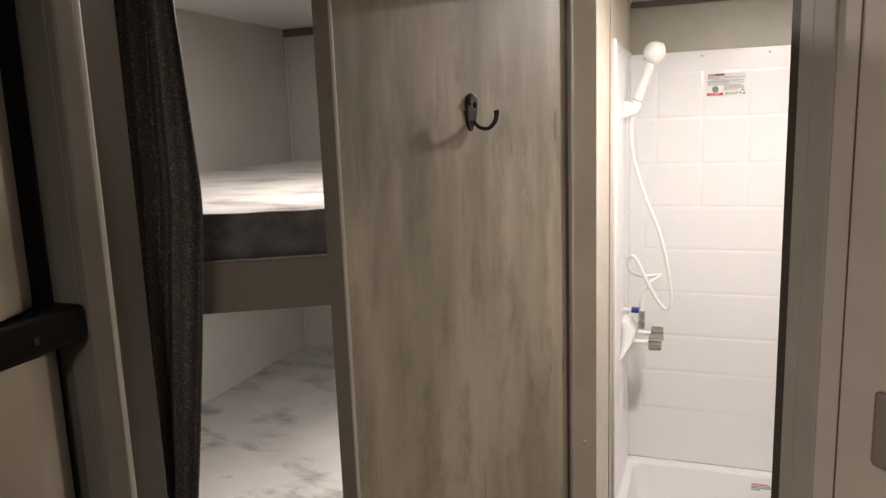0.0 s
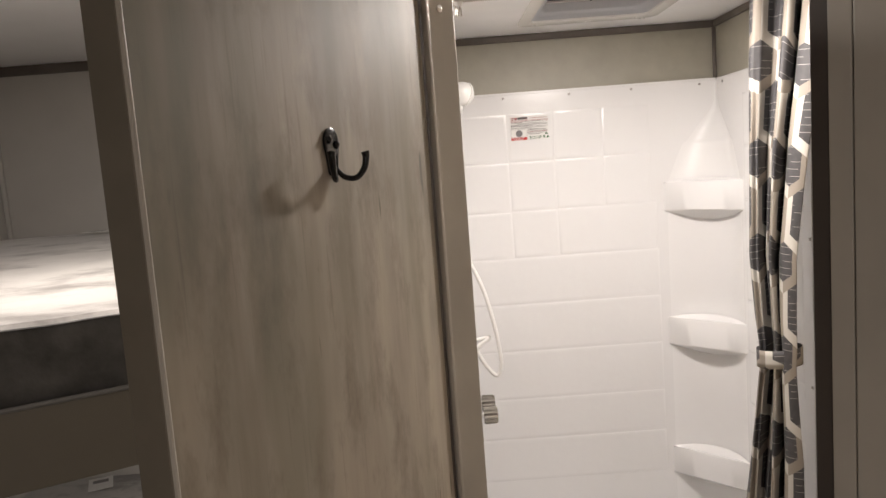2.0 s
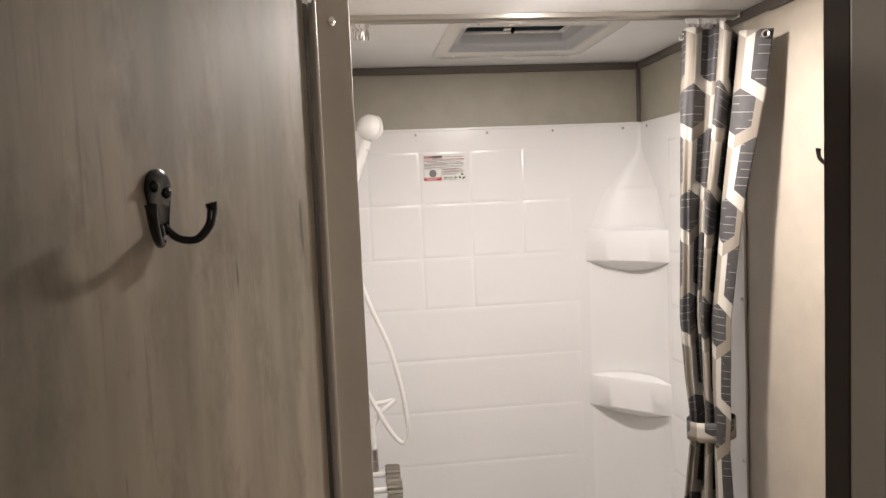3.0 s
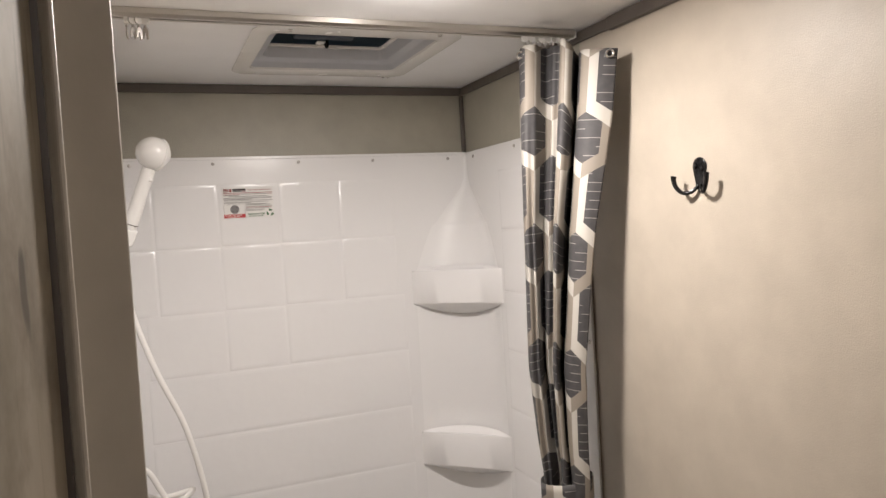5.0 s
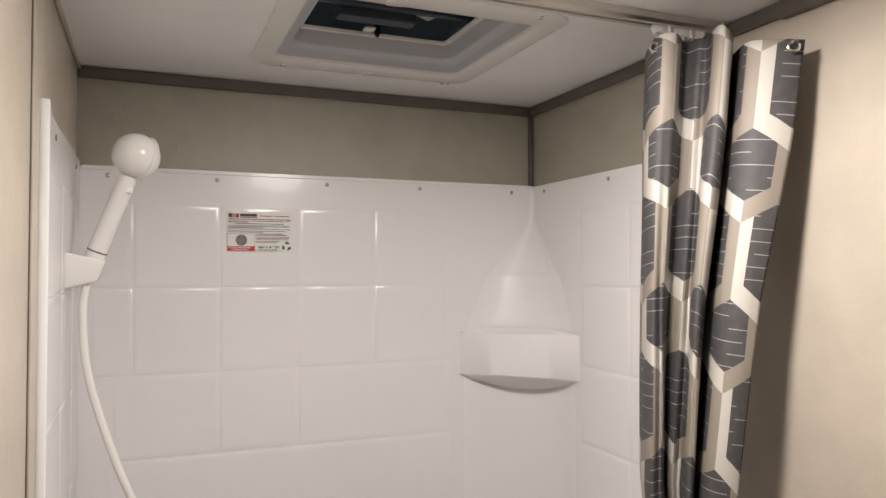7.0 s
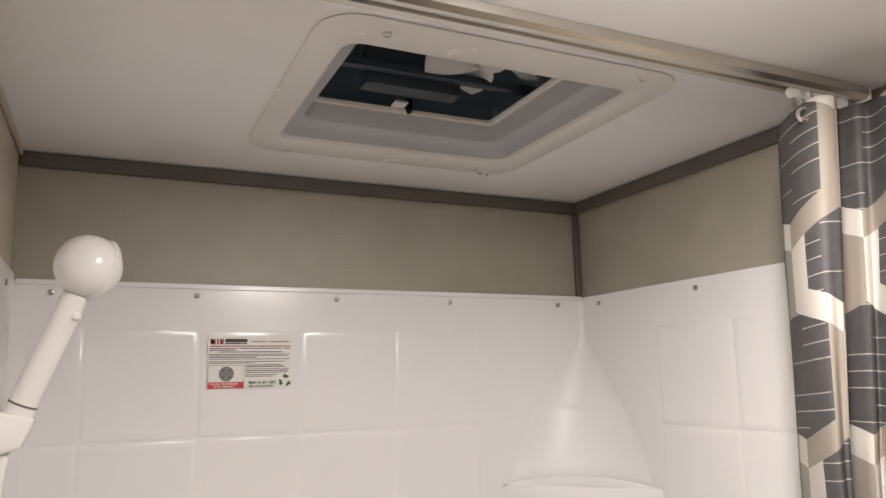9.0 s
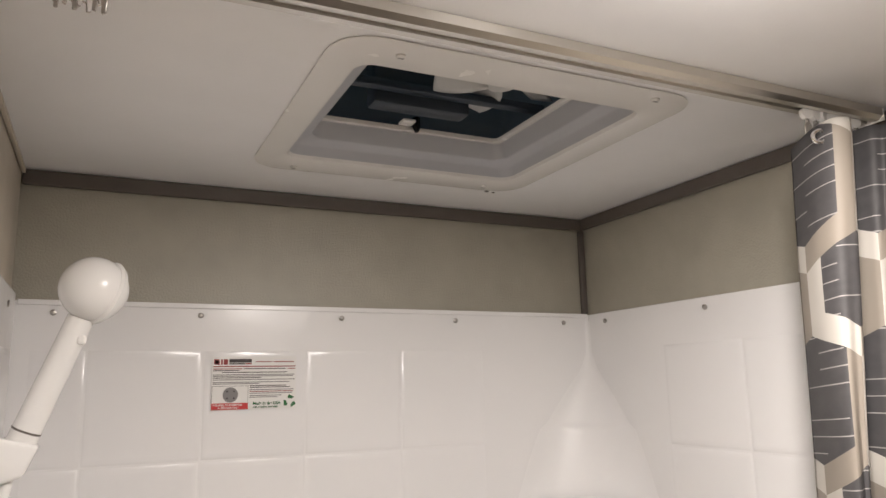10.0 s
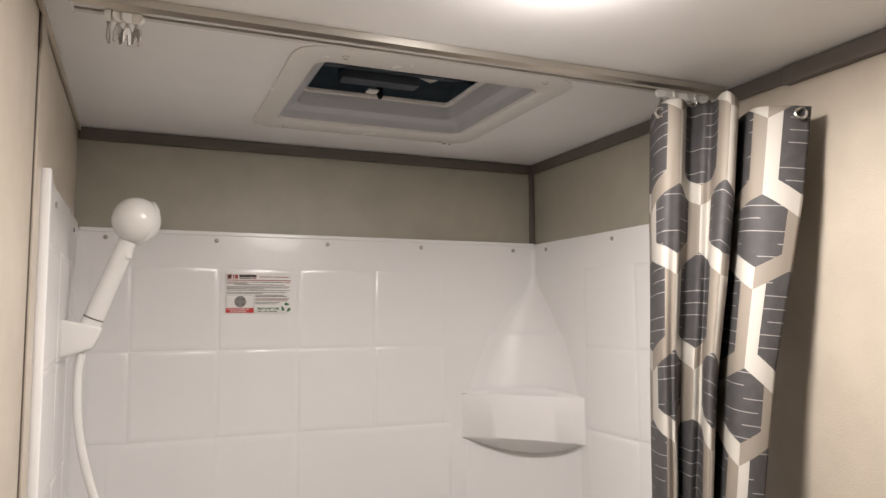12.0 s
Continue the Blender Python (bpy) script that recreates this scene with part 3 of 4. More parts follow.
part("motor_housing", box(-0.062, 0.078, 1.690, 1.722, 2.050, 2.116, 0.005), M_SMOKE, vent, "grey motor housing", True)
part("cross_bar", box(-0.174, 0.200, 1.676, 1.692, 2.066, 2.078, 0.003), M_SMOKE, vent, "", True)
part("latch_tab", box(0.000, 0.020, 1.742, 1.764, 2.0505, 2.055, 0.002), M_WHITE, vent)
part("crank_knob", tube([(0.025, 1.755, 2.062), (0.025, 1.755, 2.047), (0.025, 1.755, 2.041)], [0.0055, 0.0055, 0.003], 12), M_BLACK, vent, "black crank knob", True)
fan = part("fan_hub", tube([(0.095, 1.632, 2.072), (0.095, 1.632, 2.100)], 0.018, 20), M_BLADE, vent, "", True)
for k in range(5):
    bm = bmesh.new()
    rows = []
    for i in range(7):
        f = i / 6
        r = 0.018 + 0.072 * f
        w = 0.36 + 0.30 * math.sin(math.pi * min(1, 0.25 + 0.7 * f))
        rows.append([bm.verts.new((0.095 + r * math.cos(a), 1.632 + r * math.sin(a), 2.074 + 0.014 * (j / 4) - 0.003 * f)) for j in range(5) for a in [2 * math.pi * k / 5 + w * (j / 4 - 0.5) + 0.35 * f]])
    for r0, r1 in zip(rows, rows[1:]):
        for j in range(4):
            bm.faces.new((r0[j], r0[j + 1], r1[j + 1], r1[j]))
    blade = part("fan_blade", bm, M_BLADE, vent, "pale fan blade", True)
    blade.modifiers.new("thickness", "SOLIDIFY").thickness = 0.0015
for x, y in ((-0.130, 1.841), (-0.120, 1.454), (0.185, 1.446), (0.175, 1.836)):
    part("screw", tube([(x, y, 1.9980), (x, y, 1.9962), (x, y, 1.9950)], [0.0050, 0.0050, 0.0024], 14), M_WHITE, vent, "", True)
    part("screw_slot", box(x - 0.0028, x + 0.0028, y - 0.0007, y + 0.0007, 1.9945, 1.9952), M_PRINT, vent)
for x, y, w in ((0.198, 1.8685, 0.0035), (0.212, 1.871, 0.0022)):
    chip = thing("ceiling_fleck", "small dark fleck on the white ceiling", "fleck", "flecks on the ceiling", (x, y, 2.0))
    part("fleck", box(-w, w, -0.0015, 0.0015, -0.0015, 0.0005, 0.0004), M_PRINT, chip)

light = thing("ceiling_light", "small round flush ceiling light, switched on", "ceiling light", "", (0.022, 1.115, 2.0))
ring = [(math.cos(2 * math.pi * k / 40), math.sin(2 * math.pi * k / 40)) for k in range(40)]
part("rim", loft([([(x * r, y * r) for x, y in ring], z) for r, z in ((0.062, -0.0005), (0.062, -0.004), (0.058, -0.006), (0.051, -0.006), (0.049, -0.004))]), M_WHITE, light, "white rim", True)
part("lens", loft([([(x * r, y * r) for x, y in ring], z) for r, z in ((0.050, -0.005), (0.047, -0.009), (0.038, -0.012), (0.015, -0.0135))], None, False, True), M_LENS, light, "frosted glowing lens", True)

track = thing("curtain_track", "satin aluminium curtain track fixed to the ceiling", "curtain track")
bm = bmesh.new()
section = [(1.366, 1.9995), (1.366, 1.990), (1.371, 1.9855), (1.378, 1.9855), (1.378, 1.989), (1.386, 1.989), (1.386, 1.9855), (1.394, 1.9855), (1.398, 1.990), (1.398, 1.9995)]
a = [bm.verts.new((-0.445, y, z)) for y, z in section]
b = [bm.verts.new((0.462, y, z)) for y, z in section]
for k in range(len(section) - 1):
    bm.faces.new((a[k], a[k + 1], b[k + 1], b[k]))
bm.faces.new(a)
bm.faces.new(b[::-1])
part("rail", bm, M_ALU, track)
for x0, y0, y1 in ((-0.445, 1.3655, 1.3985), (0.459, 1.3655, 1.3985)):
    part("end_cap", box(x0, x0 + 0.003, y0, y1, 1.984, 1.9995, 0.001), M_WHITE, track, "white end cap")


def curtain_hook(x, y, z, turn, group):
    hook = thing("curtain_hook", "chrome bead-chain hook on a white glider", "curtain hook", group, (x, y, z), turn)
    part("glider", tube([(0, -0.003, -0.003), (0, 0.003, -0.003)], 0.0075, 14), M_WHITE, hook, "white glider wheel", True)
    way = spline([(0, 0, -0.003), (0.0005, 0, -0.012), (0.004, 0, -0.018), (0.0035, 0, -0.026), (-0.001, 0, -0.028), (-0.0035, 0, -0.022)], 5)
    part("wire", tube(way, 0.0012, 8), M_CHROME, hook, "", True)
    bm = bmesh.new()
    bmesh.ops.create_uvsphere(bm, u_segments=12, v_segments=8, radius=0.0026, matrix=Matrix.Translation((0, 0, -0.013)))
    part("bead", bm, M_NICKEL, hook, "", True)
    tongue = [(-0.0030, -0.015), (0.0030, -0.015), (0.0052, -0.022), (0.0044, -0.034), (0.0012, -0.035), (0.0008, -0.024), (-0.0018, -0.022), (-0.0030, -0.033), (-0.0056, -0.032), (-0.0052, -0.022)]
    bm = bmesh.new()
    prism(tongue, -0.0012, 0.0012, 0.0004, bm, 1)
    bmesh.ops.transform(bm, matrix=Matrix.Rotation(radians(90), 4, "X"), verts=bm.verts)
    part("clip", bm, M_NICKEL, hook, "forked chrome clip", True)
    return hook


for k, (dx, turn) in enumerate(((0, 80), (0.013, 20), (0.025, 25), (0.038, -20))):
    curtain_hook(-0.407 + dx * 0.75, 1.382, 1.985, turn, "spare curtain hooks")
for k in range(7):
    curtain_hook(0.347 + 0.0135 * k, 1.382, 1.985, 15 * (k % 3) - 10, "curtain hooks in use")

# ---- bathroom: shower curtain ----
VIEW, RIGHT = Vector((0.62, 0.785)), Vector((0.785, -0.62))
BASE = Vector((0.292, 1.338))
PLEAT = [(0.000, 0.034), (0.004, 0.020), (0.010, 0.006), (0.020, -0.003), (0.032, -0.004), (0.044, 0.002), (0.050, 0.016), (0.056, 0.030), (0.064, 0.033), (0.076, 0.027), (0.087, 0.029), (0.092, 0.022), (0.094, 0.006), (0.101, -0.004), (0.112, -0.002), (0.119, 0.008), (0.121, 0.030), (0.125, 0.042), (0.130, 0.026), (0.140, 0.005), (0.158, -0.002), (0.184, 0.001), (0.208, 0.010)]
PLEAT = [Vector((p.x, p.y)) for p in spline([(s, d, 0) for s, d in PLEAT], 5)]
PLEAT_LENGTH = sum((q - p).length for p, q in zip(PLEAT, PLEAT[1:]))


def key(z, stops):
    """Smooth steps between heights, highest first."""
    for (z1, v1), (z0, v0) in zip(stops, stops[1:]):
        if z >= z0:
            f = min(1, max(0, (z - z0) / (z1 - z0)))
            return v0 + (v1 - v0) * f * f * (3 - 2 * f)
    return stops[-1][1]


def between(z, stops):
    """Straight steps between heights, highest first."""
    for (z1, v1), (z0, v0) in zip(stops, stops[1:]):
        if z >= z0:
            return v0 + (v1 - v0) * min(1, (z - z0) / (z1 - z0))
    return stops[-1][1]


WIDTH = ((1.945, 0.99), (1.80, 0.93), (1.706, 0.86), (1.577, 0.755), (1.489, 0.70), (1.31, 0.59), (1.09, 0.48), (1.03, 0.47), (0.80, 0.70), (0.30, 0.95))
SHIFT = ((1.945, 0.0), (1.80, -0.006), (1.577, -0.011), (1.31, -0.012), (1.16, 0.000), (1.09, 0.008), (1.03, 0.008), (0.80, -0.024), (0.30, -0.080))
HEIGHT = ((0.0, 1.946), (0.15, 1.954), (0.40, 1.957), (0.60, 1.954), (0.68, 1.938), (1.0, 1.922))


def shower_cloth(z, p, f):
    top = 1.952
    for (f0, h0), (f1, h1) in zip(HEIGHT, HEIGHT[1:]):
        if f0 <= f <= f1:
            top = h0 + (h1 - h0) * (f - f0) / (f1 - f0)
    g = (z - 0.30) / 1.66
    z = 0.30 + (top - 0.30) * g
    s = p.x * between(z, WIDTH) + between(z, SHIFT)
    low = min(1, max(0, (1.90 - z) / 0.35))
    d = p.y * (1.8 if p.x < 0.127 else 1.0 + 0.8 * max(0, (0.140 - p.x) / 0.013)) * (1.0 + 0.15 * low) + 0.05 * (1 - p.x / 0.214)
    d -= 0.024 * low * math.exp(-((p.x - 0.074) / 0.014) ** 2)
    d += 0.012 * low * math.exp(-((p.x - 0.036) / 0.007) ** 2)
    d += 0.003 * math.sin(z * 7 + f * 13) * low
    s += 0.002 * math.sin(z * 8 + f * 17) * low
    q = BASE + RIGHT * s + VIEW * (d - 0.025)
    return (min(q.x, 0.462), q.y, z)


shower_curtain = thing("shower_curtain", "grey, white and beige geometric shower curtain, tied back", "shower curtain")
folded_cloth("cloth", shower_curtain, M_CURTAIN, PLEAT, [0.30 + 1.66 * k / 110 for k in range(111)], shower_cloth, 1.0, "", -PLEAT_LENGTH)
tie_line = []
for k in range(41):
    a = 2 * math.pi * k / 40
    q = BASE + RIGHT * (0.058 + 0.053 * math.cos(a)) + VIEW * (0.034 + 0.050 * math.sin(a))
    tie_line.append(q)
folded_cloth("tieback", shower_curtain, M_CURTAIN, tie_line, [1.035, 1.05, 1.065, 1.08], lambda z, p, f: (p.x, p.y, z + 0.006 * math.cos(f * 6.28)), 1.0, "tie-back band of the same cloth")


def grommet(place, way):
    bm = bmesh.new()
    c, n = Vector(place), Vector(way).normalized()
    u = n.orthogonal().normalized()
    v = n.cross(u)
    loop = [c + (u * math.cos(t) + v * math.sin(t)) * 0.0065 for t in (2 * math.pi * k / 24 for k in range(25))]
    tube(loop, 0.0024, 8, bm, False)
    part("grommet", bm, M_CHROME, shower_curtain, "chrome grommet", True)


edge = shower_cloth(1.945, PLEAT[-4], 0.97)
grommet((edge[0] - 0.003, edge[1] - 0.005, 1.912), (-0.62, -0.785, 0.0))
edge = shower_cloth(1.945, PLEAT[12], 0.12)
grommet((edge[0] - 0.003, edge[1] - 0.004, 1.938), (-0.62, -0.785, 0.0))

# ---- bathroom: hand shower, hose and tap ----
shower = thing("hand_shower", "white plastic hand shower in a wall bracket", "hand shower")
bm = bmesh.new()
prism([(-0.4725, -1.648), (-0.4725, -1.590), (-0.428, -1.603), (-0.415, -1.634)], 1.722, 1.760, 0.004, bm, 3)
bmesh.ops.transform(bm, matrix=Matrix.Rotation(radians(90), 4, "X") @ Matrix.Diagonal((1, 1, -1, 1)), verts=bm.verts)
bmesh.ops.transform(bm, matrix=Matrix.Diagonal((1, 1, -1, 1)), verts=bm.verts)
part("bracket", bm, M_WHITE, shower, "tapered white wall bracket", True)
stick = spline([(-0.4335, 1.740, 1.636), (-0.417, 1.736, 1.680), (-0.400, 1.732, 1.725), (-0.385, 1.727, 1.766)], 6)
part("handle", tube(stick, [0.0150 - 0.0012 * k / (len(stick) - 1) for k in range(len(stick))], 24), M_WHITE, shower, "", True)
part("handle_joint", tube([(-0.4290, 1.739, 1.648), (-0.4282, 1.7388, 1.6500)], 0.0152, 20), M_TRIM, shower, "thin dark joint line", True)
bm = bmesh.new()
bmesh.ops.create_uvsphere(bm, u_segments=28, v_segments=18, radius=0.0355, matrix=Matrix.Translation((-0.374, 1.722, 1.797)) @ Matrix.Rotation(radians(35), 4, "Y") @ Matrix.Diagonal((1.0, 1.0, 0.98, 1)))
head = part("head", bm, M_WHITE, shower, "round white spray head", True)
c, n = Vector((-0.374, 1.722, 1.797)), Vector((0.85, 0.50, -0.30)).normalized()
part("spray_rim", tube([c + n * 0.008, c + n * 0.011, c + n * 0.017], [0.0347, 0.0366, 0.0335], 40), M_WHITE, head, "", True)
part("button", box(-0.388, -0.378, 1.716, 1.724, 1.737, 1.747, 0.003), M_WHITE, shower)
hose = spline([(-0.443, 1.738, 1.600), (-0.447, 1.736, 1.56), (-0.443, 1.730, 1.49), (-0.428, 1.727, 1.42), (-0.395, 1.725, 1.318), (-0.354, 1.728, 1.215), (-0.328, 1.735, 1.11), (-0.313, 1.742, 1.01), (-0.312, 1.748, 0.955), (-0.330, 1.750, 0.935), (-0.362, 1.748, 0.975), (-0.400, 1.745, 1.050), (-0.430, 1.745, 1.112), (-0.448, 1.752, 1.115), (-0.456, 1.762, 1.085), (-0.440, 1.768, 1.055), (-0.395, 1.768, 1.045), (-0.345, 1.766, 1.052), (-0.350, 1.760, 1.046), (-0.385, 1.756, 1.020), (-0.405, 1.752, 0.985), (-0.408, 1.750, 0.955)], 7)
part("hose", tube(hose, 0.0062, 12), M_WHITE, shower, "white flexible hose", True)
part("hose_ferrule", tube([(-0.408, 1.750, 0.957), (-0.408, 1.750, 0.925)], 0.009, 16), M_WHITE, shower, "", True)

tap = thing("shower_tap", "white plastic shower tap with clear knobs", "tap")
part("escutcheon", loft([(rrect(-0.4725, -0.470, 1.655, 1.845, 0.001), 0.77), (rrect(-0.4725, -0.455, 1.665, 1.835, 0.008), 0.785), (rrect(-0.4725, -0.425, 1.690, 1.810, 0.018), 0.835), (rrect(-0.4725, -0.425, 1.695, 1.805, 0.018), 0.865), (rrect(-0.4725, -0.450, 1.705, 1.795, 0.008), 0.895)], None, True, True), M_WHITE, tap, "white moulded tap body", True)
part("vacuum_breaker", tube([(-0.408, 1.750, 0.862), (-0.408, 1.750, 0.925)], 0.0115, 16), M_NICKEL, tap, "grey metal outlet", True)
part("breaker_cap", tube([(-0.408, 1.740, 0.885), (-0.408, 1.730, 0.885)], 0.010, 16), M_NICKEL, tap, "", True)
part("blue_collar", tube([(-0.418, 1.750, 0.926), (-0.442, 1.750, 0.926)], 0.0105, 16), M_BLUE, tap, "dark blue plastic collar", True)
part("outlet_pipe", tube([(-0.442, 1.750, 0.926), (-0.4725, 1.750, 0.926)], 0.007, 12), M_WHITE, tap, "", True)
for y in (1.690, 1.800):
    part("stem", tube([(-0.425, y, 0.830), (-0.375, y, 0.830)], 0.008, 12), M_WHITE, tap, "", True)
    bm = bmesh.new()
    pts = []
    for k in range(48):
        a = 2 * math.pi * k / 48
        r = 0.0255 + 0.0018 * math.cos(a * 12)
        pts.append((r * math.cos(a), r * math.sin(a)))
    rows = []
    for x, f in ((-0.378, 0.86), (-0.373, 1.0), (-0.342, 0.96), (-0.336, 0.84)):
        rows.append([bm.verts.new((x, y + u * f, 0.830 + v * f)) for u, v in pts])
    for r0, r1 in zip(rows, rows[1:]):
        for k in range(48):
            bm.faces.new((r0[k], r0[(k + 1) % 48], r1[(k + 1) % 48], r1[k]))
    bm.faces.new(rows[0])
    bm.faces.new(rows[-1][::-1])
    part("knob", bm, M_KNOB, tap, "fluted clear acrylic knob", True)

# ---- bathroom: tub ----
tub = thing("bathtub", "white moulded plastic bathtub", "bathtub")
part("apron", loft([(rrect(-0.478, 0.478, 1.385, 1.988, 0.004), 0.0), (rrect(-0.478, 0.478, 1.385, 1.988, 0.004), 0.262)], None, True), M_SURROUND, tub, "", True)
part("rim", loft([(rrect(-0.478, 0.478, 1.385, 1.988, 0.004), 0.262), (rrect(-0.474, 0.474, 1.389, 1.984, 0.01), 0.268), (rrect(-0.452, 0.452, 1.450, 1.958, 0.05), 0.266), (rrect(-0.446, 0.446, 1.456, 1.952, 0.055), 0.256)]), M_SURROUND, tub, "rounded white rim", True)
part("basin", loft([(rrect(-0.446, 0.446, 1.456, 1.952, 0.055), 0.256), (rrect(-0.42, 0.42, 1.490, 1.925, 0.07), 0.09), (rrect(-0.39, 0.39, 1.520, 1.90, 0.07), 0.07)], None, False, True), M_SURROUND, tub, "", True)


def lettering(words, size, mat, parent, m, bold=0.0):
    """Flat raised letters as a mesh."""
    curve = bpy.data.curves.new("letters", "FONT")
    curve.body, curve.size, curve.offset = words, size, bold
    curve.extrude = 0.00015
    ob = bpy.data.objects.new("letters", curve)
    me = bpy.data.meshes.new_from_object(ob)
    bpy.data.objects.remove(ob)
    me.transform(m)
    me.materials.clear()
    me.materials.append(mat.m)
    out = new("lettering", me)
    out.parent = parent
    return out


# the label on the back wall: local x to the right, y up, z towards the room
notice = thing("warning_label", "white paper label with red and black print on the shower wall", "label")
notice.matrix_basis = Matrix.Translation((-0.213, 1.9815, 1.657)) @ Matrix.Rotation(radians(90), 4, "X")


def bar(x0, x1, y0, y1, mat, name="print_line", parent=None):
    part(name, box(x0, x1, y0, y1, 0.0006, 0.0008), mat, parent or notice)


part("paper", box(0, 0.126, 0, 0.078, 0, 0.0006), M_PAPER, notice)
bar(0.003, 0.011, 0.066, 0.074, M_MAROON, "emblem")
bar(0.0045, 0.0095, 0.0675, 0.0725, M_PAPER, "emblem_gap")
bar(0.013, 0.0155, 0.066, 0.074, M_MAROON, "emblem")
bar(0.017, 0.023, 0.066, 0.074, M_MAROON, "emblem")
bar(0.025, 0.058, 0.069, 0.0742, M_INK, "brand_block")
bar(0.025, 0.048, 0.0662, 0.0682, M_INK)
bar(0.049, 0.058, 0.0662, 0.0682, M_MAROON)
bar(0.064, 0.088, 0.0695, 0.0708, M_MAROON)
bar(0.091, 0.122, 0.0695, 0.0708, M_MAROON)
bar(0.002, 0.125, 0.0625, 0.0640, M_MAROON, "rule")
for x0, x1, y, m in ((0.002, 0.044, 0.0590, M_MAROON), (0.047, 0.110, 0.0592, M_INK), (0.113, 0.124, 0.0592, M_MAROON), (0.002, 0.040, 0.0566, M_INK), (0.015, 0.112, 0.0538, M_INK), (0.002, 0.123, 0.0503, M_PRINT), (0.002, 0.121, 0.0482, M_PRINT), (0.002, 0.073, 0.0458, M_INK), (0.002, 0.124, 0.0430, M_PRINT), (0.002, 0.116, 0.0392, M_PRINT), (0.002, 0.070, 0.0370, M_PRINT), (0.056, 0.111, 0.0338, M_INK), (0.056, 0.117, 0.0314, M_INK), (0.056, 0.123, 0.0278, M_PRINT), (0.056, 0.121, 0.0252, M_MAROON), (0.056, 0.120, 0.0226, M_PRINT), (0.056, 0.104, 0.0192, M_PRINT), (0.056, 0.098, 0.0168, M_PRINT)):
    bar(x0, x1, y, y + 0.0012, m)
for x0, x1, y0, y1 in ((0.001, 0.054, 0.0340, 0.0346), (0.001, 0.0016, 0.009, 0.0340), (0.0534, 0.054, 0.009, 0.0340)):
    bar(x0, x1, y0, y1, M_PRINT, "frame_line")
bar(0.001, 0.054, 0.0, 0.0095, M_RED, "red_block")
lettering("THIS LABEL TO BE REMOVED", 0.0040, M_PAPER, notice, Matrix.Translation((0.0028, 0.0054, 0.0011)) @ Matrix.Diagonal((0.82, 1, 1, 1)), 0.0001)
lettering("BY END USER ONLY", 0.0040, M_PAPER, notice, Matrix.Translation((0.010, 0.0012, 0.0011)) @ Matrix.Diagonal((0.85, 1, 1, 1)), 0.0001)
lettering("Made in the USA", 0.0060, M_GREEN, notice, Matrix.Translation((0.061, 0.0062, 0.0011)), 0.00022)
lettering("with recycled materials", 0.0040, M_GREEN, notice, Matrix.Translation((0.061, 0.0016, 0.0011)), 0.00012)
part("drain_picture", tube([(0.028, 0.0215, 0.0006), (0.028, 0.0215, 0.0009)], 0.0112, 28), M_PRINT, notice, "grey round picture")
for dx, dy in ((-0.005, 0.005), (0.005, 0.005), (-0.005, -0.005), (0.005, -0.005)):
    part("dot", tube([(0.028 + dx, 0.0215 + dy, 0.0009), (0.028 + dx, 0.0215 + dy, 0.0011)], 0.0014, 10), M_INK, notice)
for k in range(3):
    a = radians(90 + 120 * k)
    bm = bmesh.new()
    mid = Vector((0.1165, 0.0100))
    pts = [mid + Vector((math.cos(a + o), math.sin(a + o))) * r for o, r in ((-0.8, 0.0095), (-0.1, 0.0095), (0.1, 0.0108), (0.5, 0.0072), (0.1, 0.0036), (-0.1, 0.0050), (-0.7, 0.0050))]
    prism([tuple(p) for p in pts], 0.0006, 0.0009, 0, bm)
    part("recycling_arrow", bm, M_GREEN, notice, "green arrow")

small = thing("tub_label", "small white paper label with red print in the tub", "label")
small.matrix_basis = Matrix.Translation((-0.025, 1.9375, 0.185)) @ Matrix.Rotation(radians(80), 4, "X")
part("paper", box(0, 0.075, 0, 0.055, 0, 0.0006), M_PAPER, small)
for y, m, w in ((0.044, M_RED, 0.06), (0.037, M_PRINT, 0.066), (0.031, M_PRINT, 0.066), (0.024, M_PRINT, 0.03)):
    bar(0.004, 0.004 + w, y, y + 0.004, m, "print_line", small)

# ---- bathroom: shower surround, with its moulded panels last ----
surround = thing("shower_surround", "glossy white moulded shower surround with tile relief", "shower surround")
BOTTOM, TOP = 0.269, 1.812
part("back_sheet", box(-0.4785, 0.4785, 1.9845, 1.9985, BOTTOM, TOP, 0.002), M_SURROUND, surround)
part("west_sheet", box(-0.4785, -0.4725, 1.485, 1.984, BOTTOM, 1.822, 0.002), M_SURROUND, surround)
part("west_flange", box(-0.4785, -0.466, 1.480, 1.492, BOTTOM, 1.826, 0.003), M_SURROUND, surround, "rounded front flange", True)
part("east_sheet", box(0.4725, 0.4785, 1.380, 1.984, BOTTOM, TOP, 0.002), M_SURROUND, surround)
part("top_lip", box(-0.470, 0.470, 1.9815, 1.9845, 1.806, 1.8135, 0.001), M_SURROUND, surround)


def corner_radius(z):
    ledge = 0.010 * min(1, max(0, (1.613 - z) / 0.006))
    return ledge + between(z, ((1.80, 0.006), (1.74, 0.008), (1.71, 0.022), (1.66, 0.066), (1.613, 0.104), (1.55, 0.134), (1.485, 0.160), (1.44, 0.166), (0.27, 0.170)))


bm = bmesh.new()
levels = [BOTTOM + (1.45 - BOTTOM) * k / 50 for k in range(50)] + [1.45 + 0.35 * k / 70 for k in range(71)]
rows = []
